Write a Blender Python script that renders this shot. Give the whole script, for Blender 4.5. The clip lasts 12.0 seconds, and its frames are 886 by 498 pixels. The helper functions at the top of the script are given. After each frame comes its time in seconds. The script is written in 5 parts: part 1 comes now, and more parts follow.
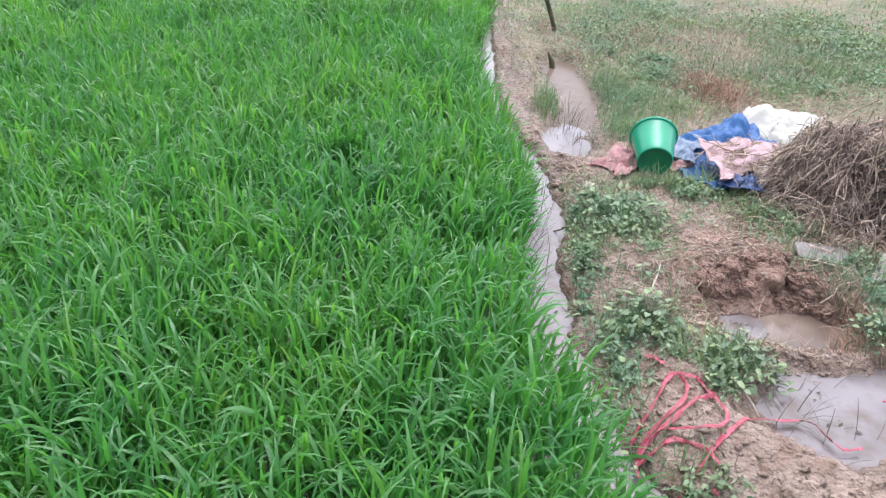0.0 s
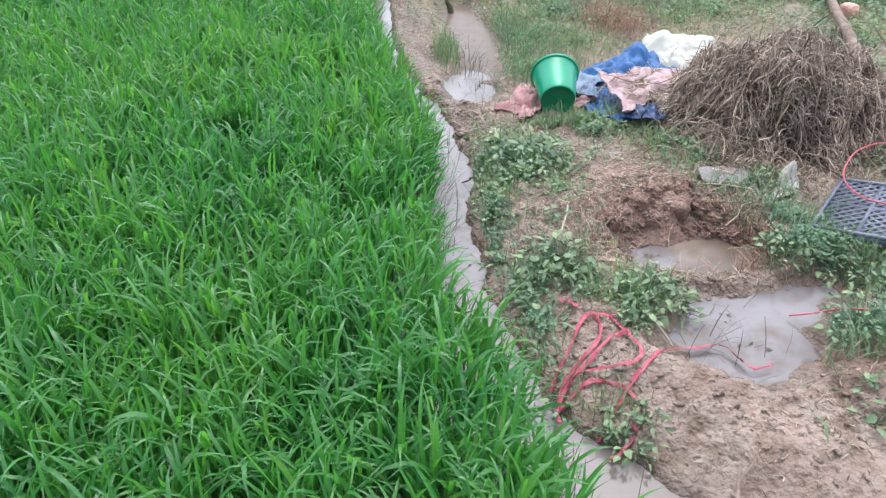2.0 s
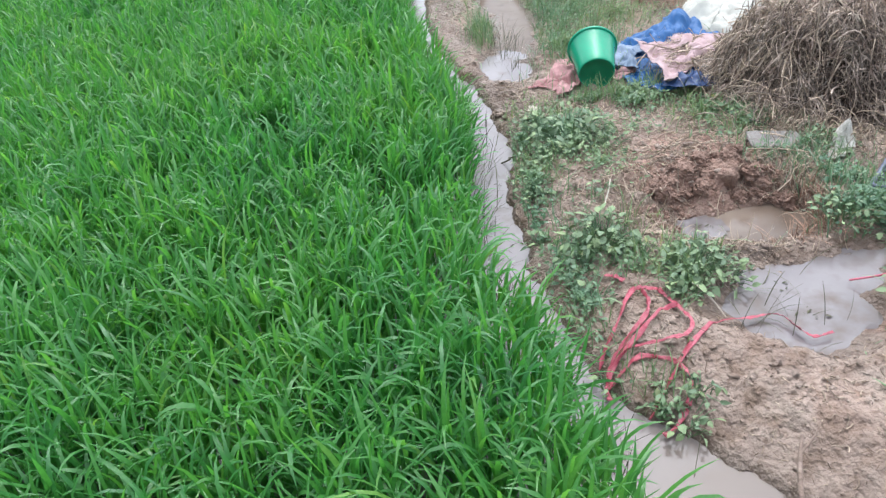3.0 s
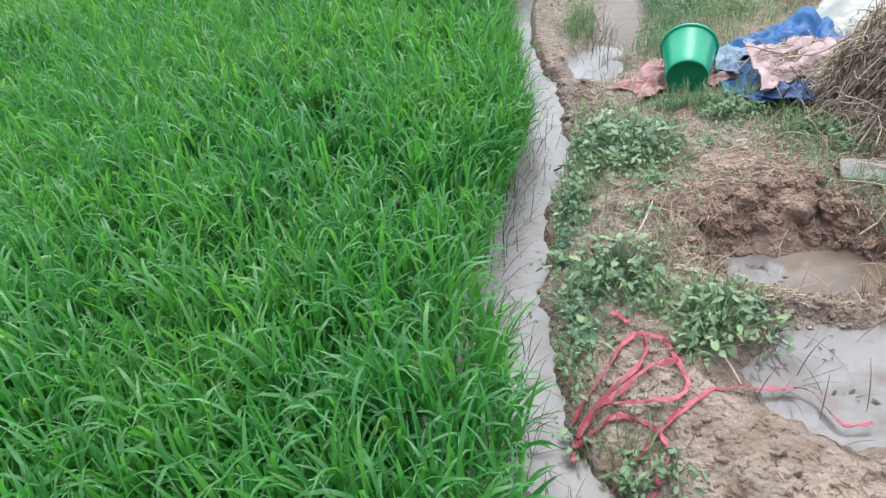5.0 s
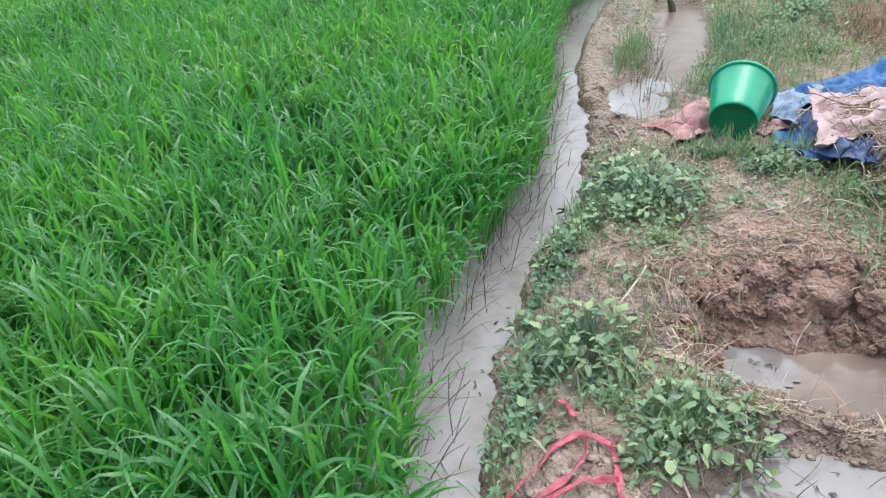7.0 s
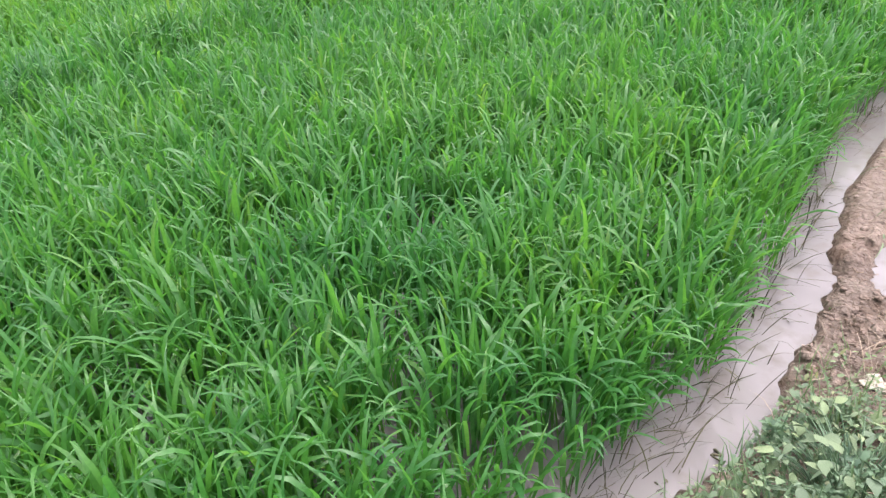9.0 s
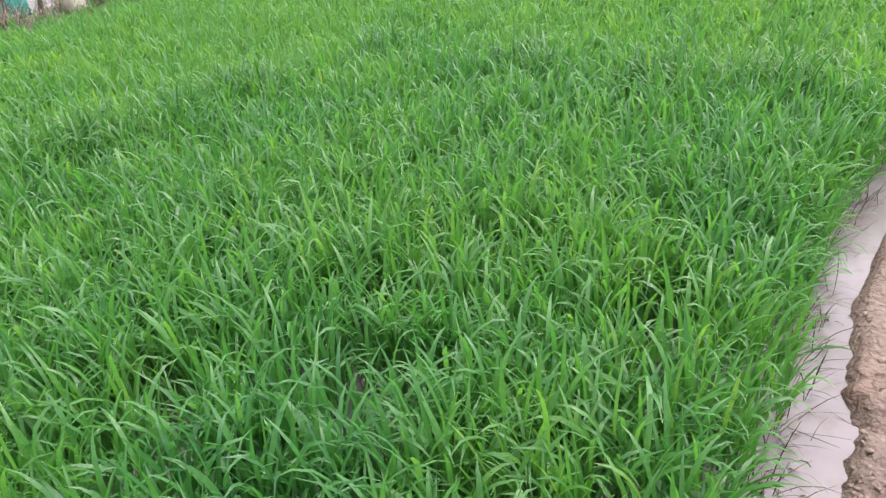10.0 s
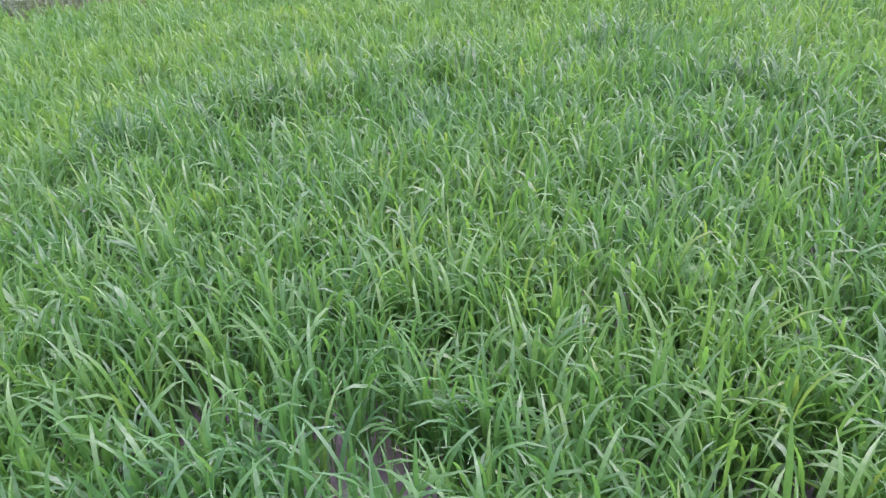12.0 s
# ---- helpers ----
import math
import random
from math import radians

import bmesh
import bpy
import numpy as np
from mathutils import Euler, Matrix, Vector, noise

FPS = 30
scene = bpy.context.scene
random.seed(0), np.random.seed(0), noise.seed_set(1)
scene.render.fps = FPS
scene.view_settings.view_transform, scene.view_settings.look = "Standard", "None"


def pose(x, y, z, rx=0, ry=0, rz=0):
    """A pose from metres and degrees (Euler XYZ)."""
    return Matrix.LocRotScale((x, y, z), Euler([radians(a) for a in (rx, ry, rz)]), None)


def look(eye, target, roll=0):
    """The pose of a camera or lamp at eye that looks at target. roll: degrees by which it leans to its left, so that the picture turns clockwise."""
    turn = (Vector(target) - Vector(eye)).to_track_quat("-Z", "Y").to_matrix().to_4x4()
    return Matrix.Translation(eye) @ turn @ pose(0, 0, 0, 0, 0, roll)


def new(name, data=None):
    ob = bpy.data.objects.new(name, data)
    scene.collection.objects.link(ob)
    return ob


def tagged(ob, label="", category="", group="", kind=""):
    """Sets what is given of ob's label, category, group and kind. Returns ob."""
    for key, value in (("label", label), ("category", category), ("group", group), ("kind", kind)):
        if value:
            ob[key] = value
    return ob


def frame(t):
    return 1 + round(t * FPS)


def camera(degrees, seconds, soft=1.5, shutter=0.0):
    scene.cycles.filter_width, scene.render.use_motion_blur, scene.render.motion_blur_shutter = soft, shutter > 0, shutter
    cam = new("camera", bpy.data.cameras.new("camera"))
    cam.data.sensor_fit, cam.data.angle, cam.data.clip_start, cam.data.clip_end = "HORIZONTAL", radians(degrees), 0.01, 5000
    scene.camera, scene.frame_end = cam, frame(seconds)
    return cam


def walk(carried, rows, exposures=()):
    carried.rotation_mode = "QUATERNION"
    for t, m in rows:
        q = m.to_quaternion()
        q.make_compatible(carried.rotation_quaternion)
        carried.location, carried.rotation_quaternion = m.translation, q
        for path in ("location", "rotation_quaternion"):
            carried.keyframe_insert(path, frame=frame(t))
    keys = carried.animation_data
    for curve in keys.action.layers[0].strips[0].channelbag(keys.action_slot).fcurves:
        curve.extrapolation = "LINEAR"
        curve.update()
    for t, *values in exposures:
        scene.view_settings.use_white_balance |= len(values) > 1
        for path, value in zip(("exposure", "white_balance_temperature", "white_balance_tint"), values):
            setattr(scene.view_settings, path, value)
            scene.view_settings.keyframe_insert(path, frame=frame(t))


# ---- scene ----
cam = camera(63.0, 12.0, 1.35)
PATH = [
    (0, (-0.339, -0.14, 1.632), (-0.219, 1.554, 0.576), 2.2),
    (0.2, (-0.385, -0.131, 1.636), (-0.137, 1.549, 0.578), 3.1),
    (0.5, (-0.414, -0.132, 1.637), (-0.063, 1.522, 0.568), 4.1),
    (0.8, (-0.415, -0.129, 1.624), (-0.019, 1.505, 0.54), 5.3),
    (1, (-0.396, -0.109, 1.635), (-0.016, 1.539, 0.568), 3.4),
    (1.2, (-0.346, -0.116, 1.614), (-0.012, 1.559, 0.572), 2.1),
    (1.5, (-0.266, -0.102, 1.607), (0.023, 1.553, 0.522), 0.5),
    (1.8, (-0.218, -0.086, 1.608), (0.043, 1.539, 0.472), -0.9),
    (2, (-0.21, -0.066, 1.611), (0.074, 1.537, 0.449), -1.2),
    (2.2, (-0.192, -0.059, 1.614), (0.11, 1.566, 0.487), -2.6),
    (2.5, (-0.174, -0.056, 1.606), (0.16, 1.535, 0.44), -4.9),
    (2.8, (-0.175, -0.053, 1.592), (0.048, 1.541, 0.405), -7.1),
    (3, (-0.174, -0.063, 1.571), (-0.033, 1.547, 0.393), -7.1),
    (3.2, (-0.143, -0.042, 1.571), (-0.085, 1.534, 0.342), -8.7),
    (4.8, (0.286, 0.09, 1.467), (0.089, 1.698, 0.294), -10.2),
    (5, (0.361, 0.136, 1.45), (0.065, 1.742, 0.296), -10.0),
    (5.2, (0.418, 0.195, 1.467), (0.091, 1.793, 0.31), -8.8),
    (5.5, (0.469, 0.203, 1.432), (0.171, 1.813, 0.284), -9.7),
    (5.8, (0.48, 0.234, 1.428), (0.133, 1.805, 0.24), -10.1),
    (6, (0.514, 0.26, 1.409), (0.094, 1.865, 0.292), -9.7),
    (6.2, (0.555, 0.302, 1.381), (0.099, 1.901, 0.268), -7.9),
    (6.5, (0.62, 0.356, 1.335), (0.145, 1.966, 0.248), -8.2),
    (6.8, (0.662, 0.44, 1.301), (0.175, 2.034, 0.196), -8.1),
    (6.9, (0.663, 0.481, 1.284), (0.173, 2.088, 0.2), -7.6),
    (7, (0.684, 0.528, 1.262), (0.164, 2.127, 0.179), -7.5),
    (7.2, (0.702, 0.643, 1.229), (0.042, 2.241, 0.224), -6.5),
    (8.8, (0.713, 1.415, 1.275), (-0.451, 2.648, 0.213), -3.7),
    (9, (0.701, 1.494, 1.293), (-0.399, 2.77, 0.216), -4.2),
    (9.3, (0.642, 1.635, 1.287), (-0.393, 3.004, 0.26), -4.3),
    (9.5, (0.575, 1.743, 1.284), (-0.508, 3.118, 0.317), -4.6),
    (9.8, (0.514, 1.9, 1.298), (-0.64, 3.218, 0.333), -5.7),
    (10, (0.503, 1.972, 1.317), (-0.597, 3.34, 0.359), -5.8),
    (10.5, (0.488, 2.151, 1.32), (-0.668, 3.471, 0.361), -5.3),
    (10.7, (0.491, 2.266, 1.331), (-0.753, 3.506, 0.375), -6.0),
    (11, (0.506, 2.423, 1.335), (-0.785, 3.553, 0.308), -5.0),
    (11.3, (0.522, 2.509, 1.345), (-0.8, 3.609, 0.324), -3.2),
    (11.5, (0.513, 2.521, 1.348), (-0.852, 3.574, 0.333), -3.1),
    (11.8, (0.49, 2.545, 1.344), (-0.975, 3.453, 0.329), -3.4),
    (12, (0.485, 2.581, 1.301), (-1.041, 3.431, 0.326), -4.2),
]
# stops, kelvin and tint by which the camera's own exposure and white balance drift
EXPOSURES = [(0, 1.02, 6050, 17), (0.6, 0.94, 5930, 13), (2, 0.93, 5930, 11), (3, 0.93, 5940, 9), (5, 0.91, 5990, 5), (7.2, 0.91, 5990, 6), (9, 1.2, 6480, 20), (9.5, 1.12, 6500, 16), (10, 1.15, 6520, 22), (10.5, 1.17, 6480, 30), (11, 1.17, 6440, 35), (11.5, 1.29, 5920, 66), (12, 1.28, 5930, 69)]
walk(cam, [(t, look(*r)) for t, *r in PATH], EXPOSURES)

# ---- light: a bright overcast day, the veiled sun ahead ----
SUN_UP, SUN_TURN = radians(68), radians(20)
world = bpy.data.worlds.new("sky")
scene.world = world
world.use_nodes = True
wn, wl = world.node_tree.nodes, world.node_tree.links
sky = wn.new("ShaderNodeTexSky")
sky.sky_type, sky.sun_disc = "NISHITA", False
sky.sun_elevation, sky.sun_rotation = SUN_UP, SUN_TURN
sky.air_density, sky.dust_density, sky.ozone_density = 1.0, 5.0, 1.0
grey = wn.new("ShaderNodeHueSaturation")
grey.inputs["Saturation"].default_value = 0.4
wl.new(sky.outputs["Color"], grey.inputs["Color"])
wl.new(grey.outputs["Color"], wn["Background"].inputs["Color"])
wn["Background"].inputs["Strength"].default_value = 0.15
sun = new("sun", bpy.data.lights.new("sun", "SUN"))
sun.data.energy, sun.data.angle, sun.data.color = 1.2, radians(130), (1.0, 0.98, 0.95)
sun.matrix_world = look((0, 0, 0), (-math.sin(SUN_TURN) * math.cos(SUN_UP), -math.cos(SUN_TURN) * math.cos(SUN_UP), -math.sin(SUN_UP)))


# ---- materials ----
def nodes_of(name):
    m = bpy.data.materials.new(name)
    m.use_nodes = True
    return m, m.node_tree.nodes, m.node_tree.links, m.node_tree.nodes["Principled BSDF"]


def noise_fac(n, l, scale, detail=4.0, lo=0.35, hi=0.65, coord="Object"):
    tc, tex, ramp = n.new("ShaderNodeTexCoord"), n.new("ShaderNodeTexNoise"), n.new("ShaderNodeMapRange")
    tex.inputs["Scale"].default_value, tex.inputs["Detail"].default_value = scale, detail
    l.new(tc.outputs[coord], tex.inputs["Vector"])
    l.new(tex.outputs["Fac"], ramp.inputs["Value"])
    ramp.inputs["From Min"].default_value, ramp.inputs["From Max"].default_value = lo, hi
    return ramp.outputs["Result"]


def blend(n, l, fac, a, b, kind="MIX"):
    """a and b: colours or sockets."""
    mix = n.new("ShaderNodeMix")
    mix.data_type, mix.blend_type = "RGBA", kind
    for socket, value in ((mix.inputs[0], fac), (mix.inputs[6], a), (mix.inputs[7], b)):
        if isinstance(value, (int, float)):
            socket.default_value = value
        elif isinstance(value, tuple):
            socket.default_value = (*value, 1)
        else:
            l.new(value, socket)
    return mix.outputs[2]


def bump(n, l, p, fac, strength, distance):
    b = n.new("ShaderNodeBump")
    b.inputs["Strength"].default_value, b.inputs["Distance"].default_value = strength, distance
    l.new(fac, b.inputs["Height"])
    l.new(b.outputs["Normal"], p.inputs["Normal"])


def surface(name, c1, c2, c3=None, scale=8.0, fine=60.0, rough=0.8, relief=0.3, depth=0.004, metal=0.0, ior=1.45, island=0.0, single=0.0):
    """A two-scale noisy surface; island, single: how far each loose piece, each object differs."""
    m, n, l, p = nodes_of(name)
    col = blend(n, l, noise_fac(n, l, scale), c1, c2)
    fine_fac = noise_fac(n, l, fine, 3.0)
    if c3:
        half = n.new("ShaderNodeMath")
        half.operation = "MULTIPLY"
        half.inputs[1].default_value = 0.5
        l.new(fine_fac, half.inputs[0])
        col = blend(n, l, half.outputs[0], col, c3)
    if island:
        geo, hsv, rng = n.new("ShaderNodeNewGeometry"), n.new("ShaderNodeHueSaturation"), n.new("ShaderNodeMapRange")
        rng.inputs["To Min"].default_value, rng.inputs["To Max"].default_value = 1 - island, 1 + island
        l.new(geo.outputs["Random Per Island"], rng.inputs["Value"])
        l.new(rng.outputs["Result"], hsv.inputs["Value"])
        l.new(col, hsv.inputs["Color"])
        col = hsv.outputs["Color"]
    if single:
        info, hsv, rng = n.new("ShaderNodeObjectInfo"), n.new("ShaderNodeHueSaturation"), n.new("ShaderNodeMapRange")
        rng.inputs["To Min"].default_value, rng.inputs["To Max"].default_value = 1 - single, 1 + single
        l.new(info.outputs["Random"], rng.inputs["Value"])
        l.new(rng.outputs["Result"], hsv.inputs["Value"])
        l.new(blend(n, l, info.outputs["Random"], col, blend(n, l, 1.0, col, (1.18, 1.04, 0.82), "MULTIPLY")), hsv.inputs["Color"])
        col = hsv.outputs["Color"]
    l.new(col, p.inputs["Base Color"])
    p.inputs["Roughness"].default_value, p.inputs["Metallic"].default_value, p.inputs["IOR"].default_value = rough, metal, ior
    if relief:
        bump(n, l, p, fine_fac, relief, depth)
    return m


def leafy(name, dark, mid, light, yellow, passing=0.35, rough=0.38, gloss=0.5):
    """Green leaves: each loose blade has its own tint, and some light goes right across it."""
    m, n, l, p = nodes_of(name)
    geo, ramp = n.new("ShaderNodeNewGeometry"), n.new("ShaderNodeValToRGB")
    el = ramp.color_ramp.elements
    el[0].color, el[1].color = (*dark, 1), (*yellow, 1)
    for at, c in ((0.4, mid), (0.82, light), (0.95, light)):
        el.new(at).color = (*c, 1)
    l.new(geo.outputs["Random Per Island"], ramp.inputs["Fac"])
    patch = blend(n, l, noise_fac(n, l, 1.7, 3.0), (0.80, 0.92, 0.95), (1.12, 1.05, 0.85))
    col = blend(n, l, 1.0, ramp.outputs["Color"], patch, "MULTIPLY")
    col = blend(n, l, noise_fac(n, l, 90.0, 2.0), col, blend(n, l, 1.0, col, (0.8, 0.85, 0.8), "MULTIPLY"))
    l.new(col, p.inputs["Base Color"])
    p.inputs["Roughness"].default_value, p.inputs["Specular IOR Level"].default_value = rough, gloss
    back, mix = n.new("ShaderNodeBsdfTranslucent"), n.new("ShaderNodeMixShader")
    l.new(blend(n, l, 1.0, col, (1.25, 1.15, 0.6), "MULTIPLY"), back.inputs["Color"])
    mix.inputs[0].default_value = passing
    l.new(p.outputs[0], mix.inputs[1])
    l.new(back.outputs[0], mix.inputs[2])
    l.new(mix.outputs[0], n["Material Output"].inputs["Surface"])
    return m


def mud_material():
    m, n, l, p = nodes_of("wet_mud")

    def mask(name):
        a = n.new("ShaderNodeAttribute")
        a.attribute_name = name
        return a.outputs["Fac"]

    tan = blend(n, l, noise_fac(n, l, 5.0, 6.0), (0.245, 0.180, 0.143), (0.375, 0.296, 0.242))
    tan = blend(n, l, noise_fac(n, l, 13.0, 4.0, 0.48, 0.68), tan, (0.21, 0.145, 0.105))
    tan = blend(n, l, noise_fac(n, l, 42.0, 5.0, 0.56, 0.70), tan, (0.165, 0.115, 0.086))
    red = blend(n, l, noise_fac(n, l, 22.0, 6.0), (0.275, 0.163, 0.122), (0.415, 0.284, 0.222))
    col = blend(n, l, mask("red"), tan, red)
    green = blend(n, l, noise_fac(n, l, 30.0, 5.0), (0.26, 0.205, 0.14), (0.15, 0.165, 0.08))
    col = blend(n, l, mask("turf"), col, green)
    col = blend(n, l, mask("wet"), col, blend(n, l, 1.0, col, (0.52, 0.50, 0.48), "MULTIPLY"))
    l.new(col, p.inputs["Base Color"])
    rr = n.new("ShaderNodeMapRange")
    l.new(mask("wet"), rr.inputs["Value"])
    rr.inputs["To Min"].default_value, rr.inputs["To Max"].default_value = 0.75, 0.3
    l.new(rr.outputs["Result"], p.inputs["Roughness"])
    flake, tc, both = n.new("ShaderNodeTexVoronoi"), n.new("ShaderNodeTexCoord"), n.new("ShaderNodeMath")
    flake.feature, flake.inputs["Scale"].default_value = "SMOOTH_F1", 30.0
    warp = blend(n, l, 0.12, tc.outputs["Object"], noise_fac(n, l, 18.0, 3.0, 0.0, 1.0), "ADD")
    l.new(warp, flake.inputs["Vector"])
    both.operation = "MULTIPLY_ADD"
    both.inputs[1].default_value = -0.8
    l.new(flake.outputs["Distance"], both.inputs[0])
    l.new(noise_fac(n, l, 55.0, 9.0, 0.2, 0.8), both.inputs[2])
    bump(n, l, p, both.outputs[0], 0.9, 0.016)
    return m


def water_material(name, c1, c2, silt, ior=1.75, rough=0.05, cloud=0.52, weak_sheen=None):
    """Turbid standing water: a pale silty body under a smooth, faintly rippled skin; the last argument: place, reach
    and colour of a browner patch that imitates weaker sky reflection.
    """
    m, n, l, p = nodes_of(name)
    col = blend(n, l, noise_fac(n, l, 3.5, 5.0), c1, c2)
    col = blend(n, l, noise_fac(n, l, 11.0, 6.0, cloud, cloud + 0.28), col, silt)
    # brown patch painted where the water, seen steeply, mirrors little sky
    if weak_sheen:
        tc, far, fall = n.new("ShaderNodeTexCoord"), n.new("ShaderNodeVectorMath"), n.new("ShaderNodeMapRange")
        far.operation, far.inputs[1].default_value = "DISTANCE", weak_sheen[:3]
        l.new(blend(n, l, 0.3, tc.outputs["Object"], noise_fac(n, l, 4.0, 4.0, 0.0, 1.0), "ADD"), far.inputs[0])
        l.new(far.outputs["Value"], fall.inputs["Value"])
        fall.inputs["From Min"].default_value, fall.inputs["From Max"].default_value = weak_sheen[3] * 0.4, weak_sheen[3]
        fall.inputs["To Min"].default_value, fall.inputs["To Max"].default_value = 1.0, 0.0
        col = blend(n, l, fall.outputs["Result"], col, weak_sheen[4])
    l.new(col, p.inputs["Base Color"])
    p.inputs["Roughness"].default_value, p.inputs["IOR"].default_value = rough, ior
    bump(n, l, p, noise_fac(n, l, 14.0, 2.0, 0.0, 1.0), 0.05, 0.01)
    return m


MUD = mud_material()
WATER = water_material("silty_water", (0.222, 0.203, 0.205), (0.270, 0.249, 0.252), (0.180, 0.150, 0.133), 1.47, weak_sheen=(0.75, 0.9, 0.0, 0.7, (0.155, 0.124, 0.106)))
POOL = water_material("brown_pool_water", (0.125, 0.092, 0.070), (0.235, 0.187, 0.150), (0.12, 0.088, 0.066), 1.4, 0.05, 0.46)
PALE_WATER = water_material("pale_silty_water", (0.155, 0.139, 0.140), (0.210, 0.191, 0.194), (0.125, 0.098, 0.082), 1.5, 0.05, 0.42)
BROWN_WATER = water_material("brown_channel_water", (0.135, 0.102, 0.078), (0.175, 0.137, 0.108), (0.10, 0.075, 0.058), 1.22, 0.2)
RICE = leafy("rice_leaf", (0.074, 0.272, 0.086), (0.092, 0.325, 0.082), (0.124, 0.372, 0.094), (0.20, 0.42, 0.10), 0.55, 0.40, 0.95)
# rice of the next plots: lighter and yellower, mostly haze put into the colour
RICE_HAZY = leafy("hazy_rice_leaf", (0.100, 0.310, 0.090), (0.120, 0.355, 0.086), (0.152, 0.395, 0.098), (0.22, 0.43, 0.11), 0.52, 0.45, 0.65)
# ridge tufts: dark green, with the shade inside the clumps coloured in
RICE_DARK = leafy("dark_rice_leaf", (0.045, 0.185, 0.056), (0.062, 0.245, 0.058), (0.100, 0.315, 0.075), (0.17, 0.36, 0.09), 0.4, 0.40, 0.8)
GRASS = leafy("grass_leaf", (0.12, 0.215, 0.132), (0.18, 0.295, 0.172), (0.24, 0.35, 0.21), (0.37, 0.39, 0.25), 0.3)
WEED = leafy("weed_leaf", (0.112, 0.190, 0.12), (0.185, 0.292, 0.182), (0.28, 0.39, 0.26), (0.42, 0.42, 0.26), 0.3, 0.45)
STRAW = surface("dry_straw", (0.29, 0.22, 0.16), (0.45, 0.37, 0.285), scale=20, fine=120, island=0.45)
TWIGS = surface("grey_brown_twigs", (0.150, 0.108, 0.086), (0.50, 0.415, 0.35), scale=9, fine=150, island=0.8)
# fills the heap; its dark colour stands in for shade between stems
HEAP_SHADE = surface("heap_gap_shade", (0.035, 0.024, 0.018), (0.09, 0.065, 0.05), scale=30, fine=90, relief=1.0, depth=0.02)
RUSSET = surface("russet_dry_grass", (0.24, 0.13, 0.085), (0.38, 0.24, 0.17), scale=12, fine=120, island=0.4)
STALK = surface("dark_stem", (0.05, 0.055, 0.03), (0.11, 0.10, 0.055), scale=20, fine=100, island=0.4)
ROT = surface("rotten_brown_bits", (0.07, 0.045, 0.03), (0.15, 0.105, 0.075), scale=20, fine=100, island=0.4)


# ---- numbers and meshes ----
rng = np.random.default_rng(7)


def value_noise(x, y, seed=0):
    """Smooth noise from 0 to 1 on a lattice of unit cells."""
    x, y = np.asarray(x, float), np.asarray(y, float)
    ix, iy = np.floor(x).astype(np.int64), np.floor(y).astype(np.int64)
    u, v = x - ix, y - iy
    u, v = u * u * (3 - 2 * u), v * v * (3 - 2 * v)

    def corner(a, b):
        k = (a * 374761393 + b * 668265263 + seed * 974634777) & 0x7FFFFFFF
        k = ((k ^ (k >> 13)) * 1274126177) & 0x7FFFFFFF
        return ((k ^ (k >> 16)) & 0xFFFF) / 65535.0

    return (corner(ix, iy) * (1 - u) + corner(ix + 1, iy) * u) * (1 - v) + (corner(ix, iy + 1) * (1 - u) + corner(ix + 1, iy + 1) * u) * v


def fbm(x, y, size, octaves=3, seed=0):
    """Layered noise about zero, from -1 to 1; size: metres of the largest lumps."""
    total, weight = 0.0, 0.0
    for k in range(octaves):
        f, a = 2.0**k / size, 0.5**k
        total = total + a * (2 * value_noise(np.asarray(x) * f + 17.3 * k, np.asarray(y) * f - 9.1 * k, seed + k) - 1)
        weight += a
    return total / weight


def step(v, lo, hi):
    v = np.clip((np.asarray(v, float) - lo) / (hi - lo), 0, 1)
    return v * v * (3 - 2 * v)


def capsule(x, y, ax, ay, bx, by, r):
    """Signed distance from a rounded bar in plan."""
    dx, dy = bx - ax, by - ay
    k = np.clip(((x - ax) * dx + (y - ay) * dy) / max(dx * dx + dy * dy, 1e-9), 0, 1)
    return np.hypot(x - ax - k * dx, y - ay - k * dy) - r


def mesh_of(name, verts, faces, material=None, smooth=True):
    """A mesh from arrays; faces: an array of quads or of triangles."""
    faces = np.asarray(faces, np.int32)
    me = bpy.data.meshes.new(name)
    me.vertices.add(len(verts))
    me.vertices.foreach_set("co", np.asarray(verts, np.float32).ravel())
    me.loops.add(faces.size)
    me.loops.foreach_set("vertex_index", faces.ravel())
    me.polygons.add(len(faces))
    me.polygons.foreach_set("loop_start", np.arange(len(faces), dtype=np.int32) * faces.shape[1])
    me.polygons.foreach_set("use_smooth", np.full(len(faces), smooth))
    me.update(calc_edges=True)
    if material:
        me.materials.append(material)
    return me


def grid_faces(nu, nv):
    """Quads of a lattice with nu columns and nv rows of points."""
    a = (np.arange(nv - 1)[:, None] * nu + np.arange(nu - 1)[None]).ravel()
    return np.stack([a, a + 1, a + 1 + nu, a + nu], 1)


def part(name, bm, material, parent, label=""):
    """Links a bmesh as one mesh object under a thing or a part."""
    me = bpy.data.meshes.new(name)
    bm.to_mesh(me)
    bm.free()
    for f in me.polygons:
        f.use_smooth = True
    me.materials.append(material)
    ob = new(name, me)
    ob.parent = parent
    return tagged(ob, label)


def mesh_part(name, me, parent=None, label=""):
    ob = new(name, me)
    ob.parent = parent
    return tagged(ob, label)


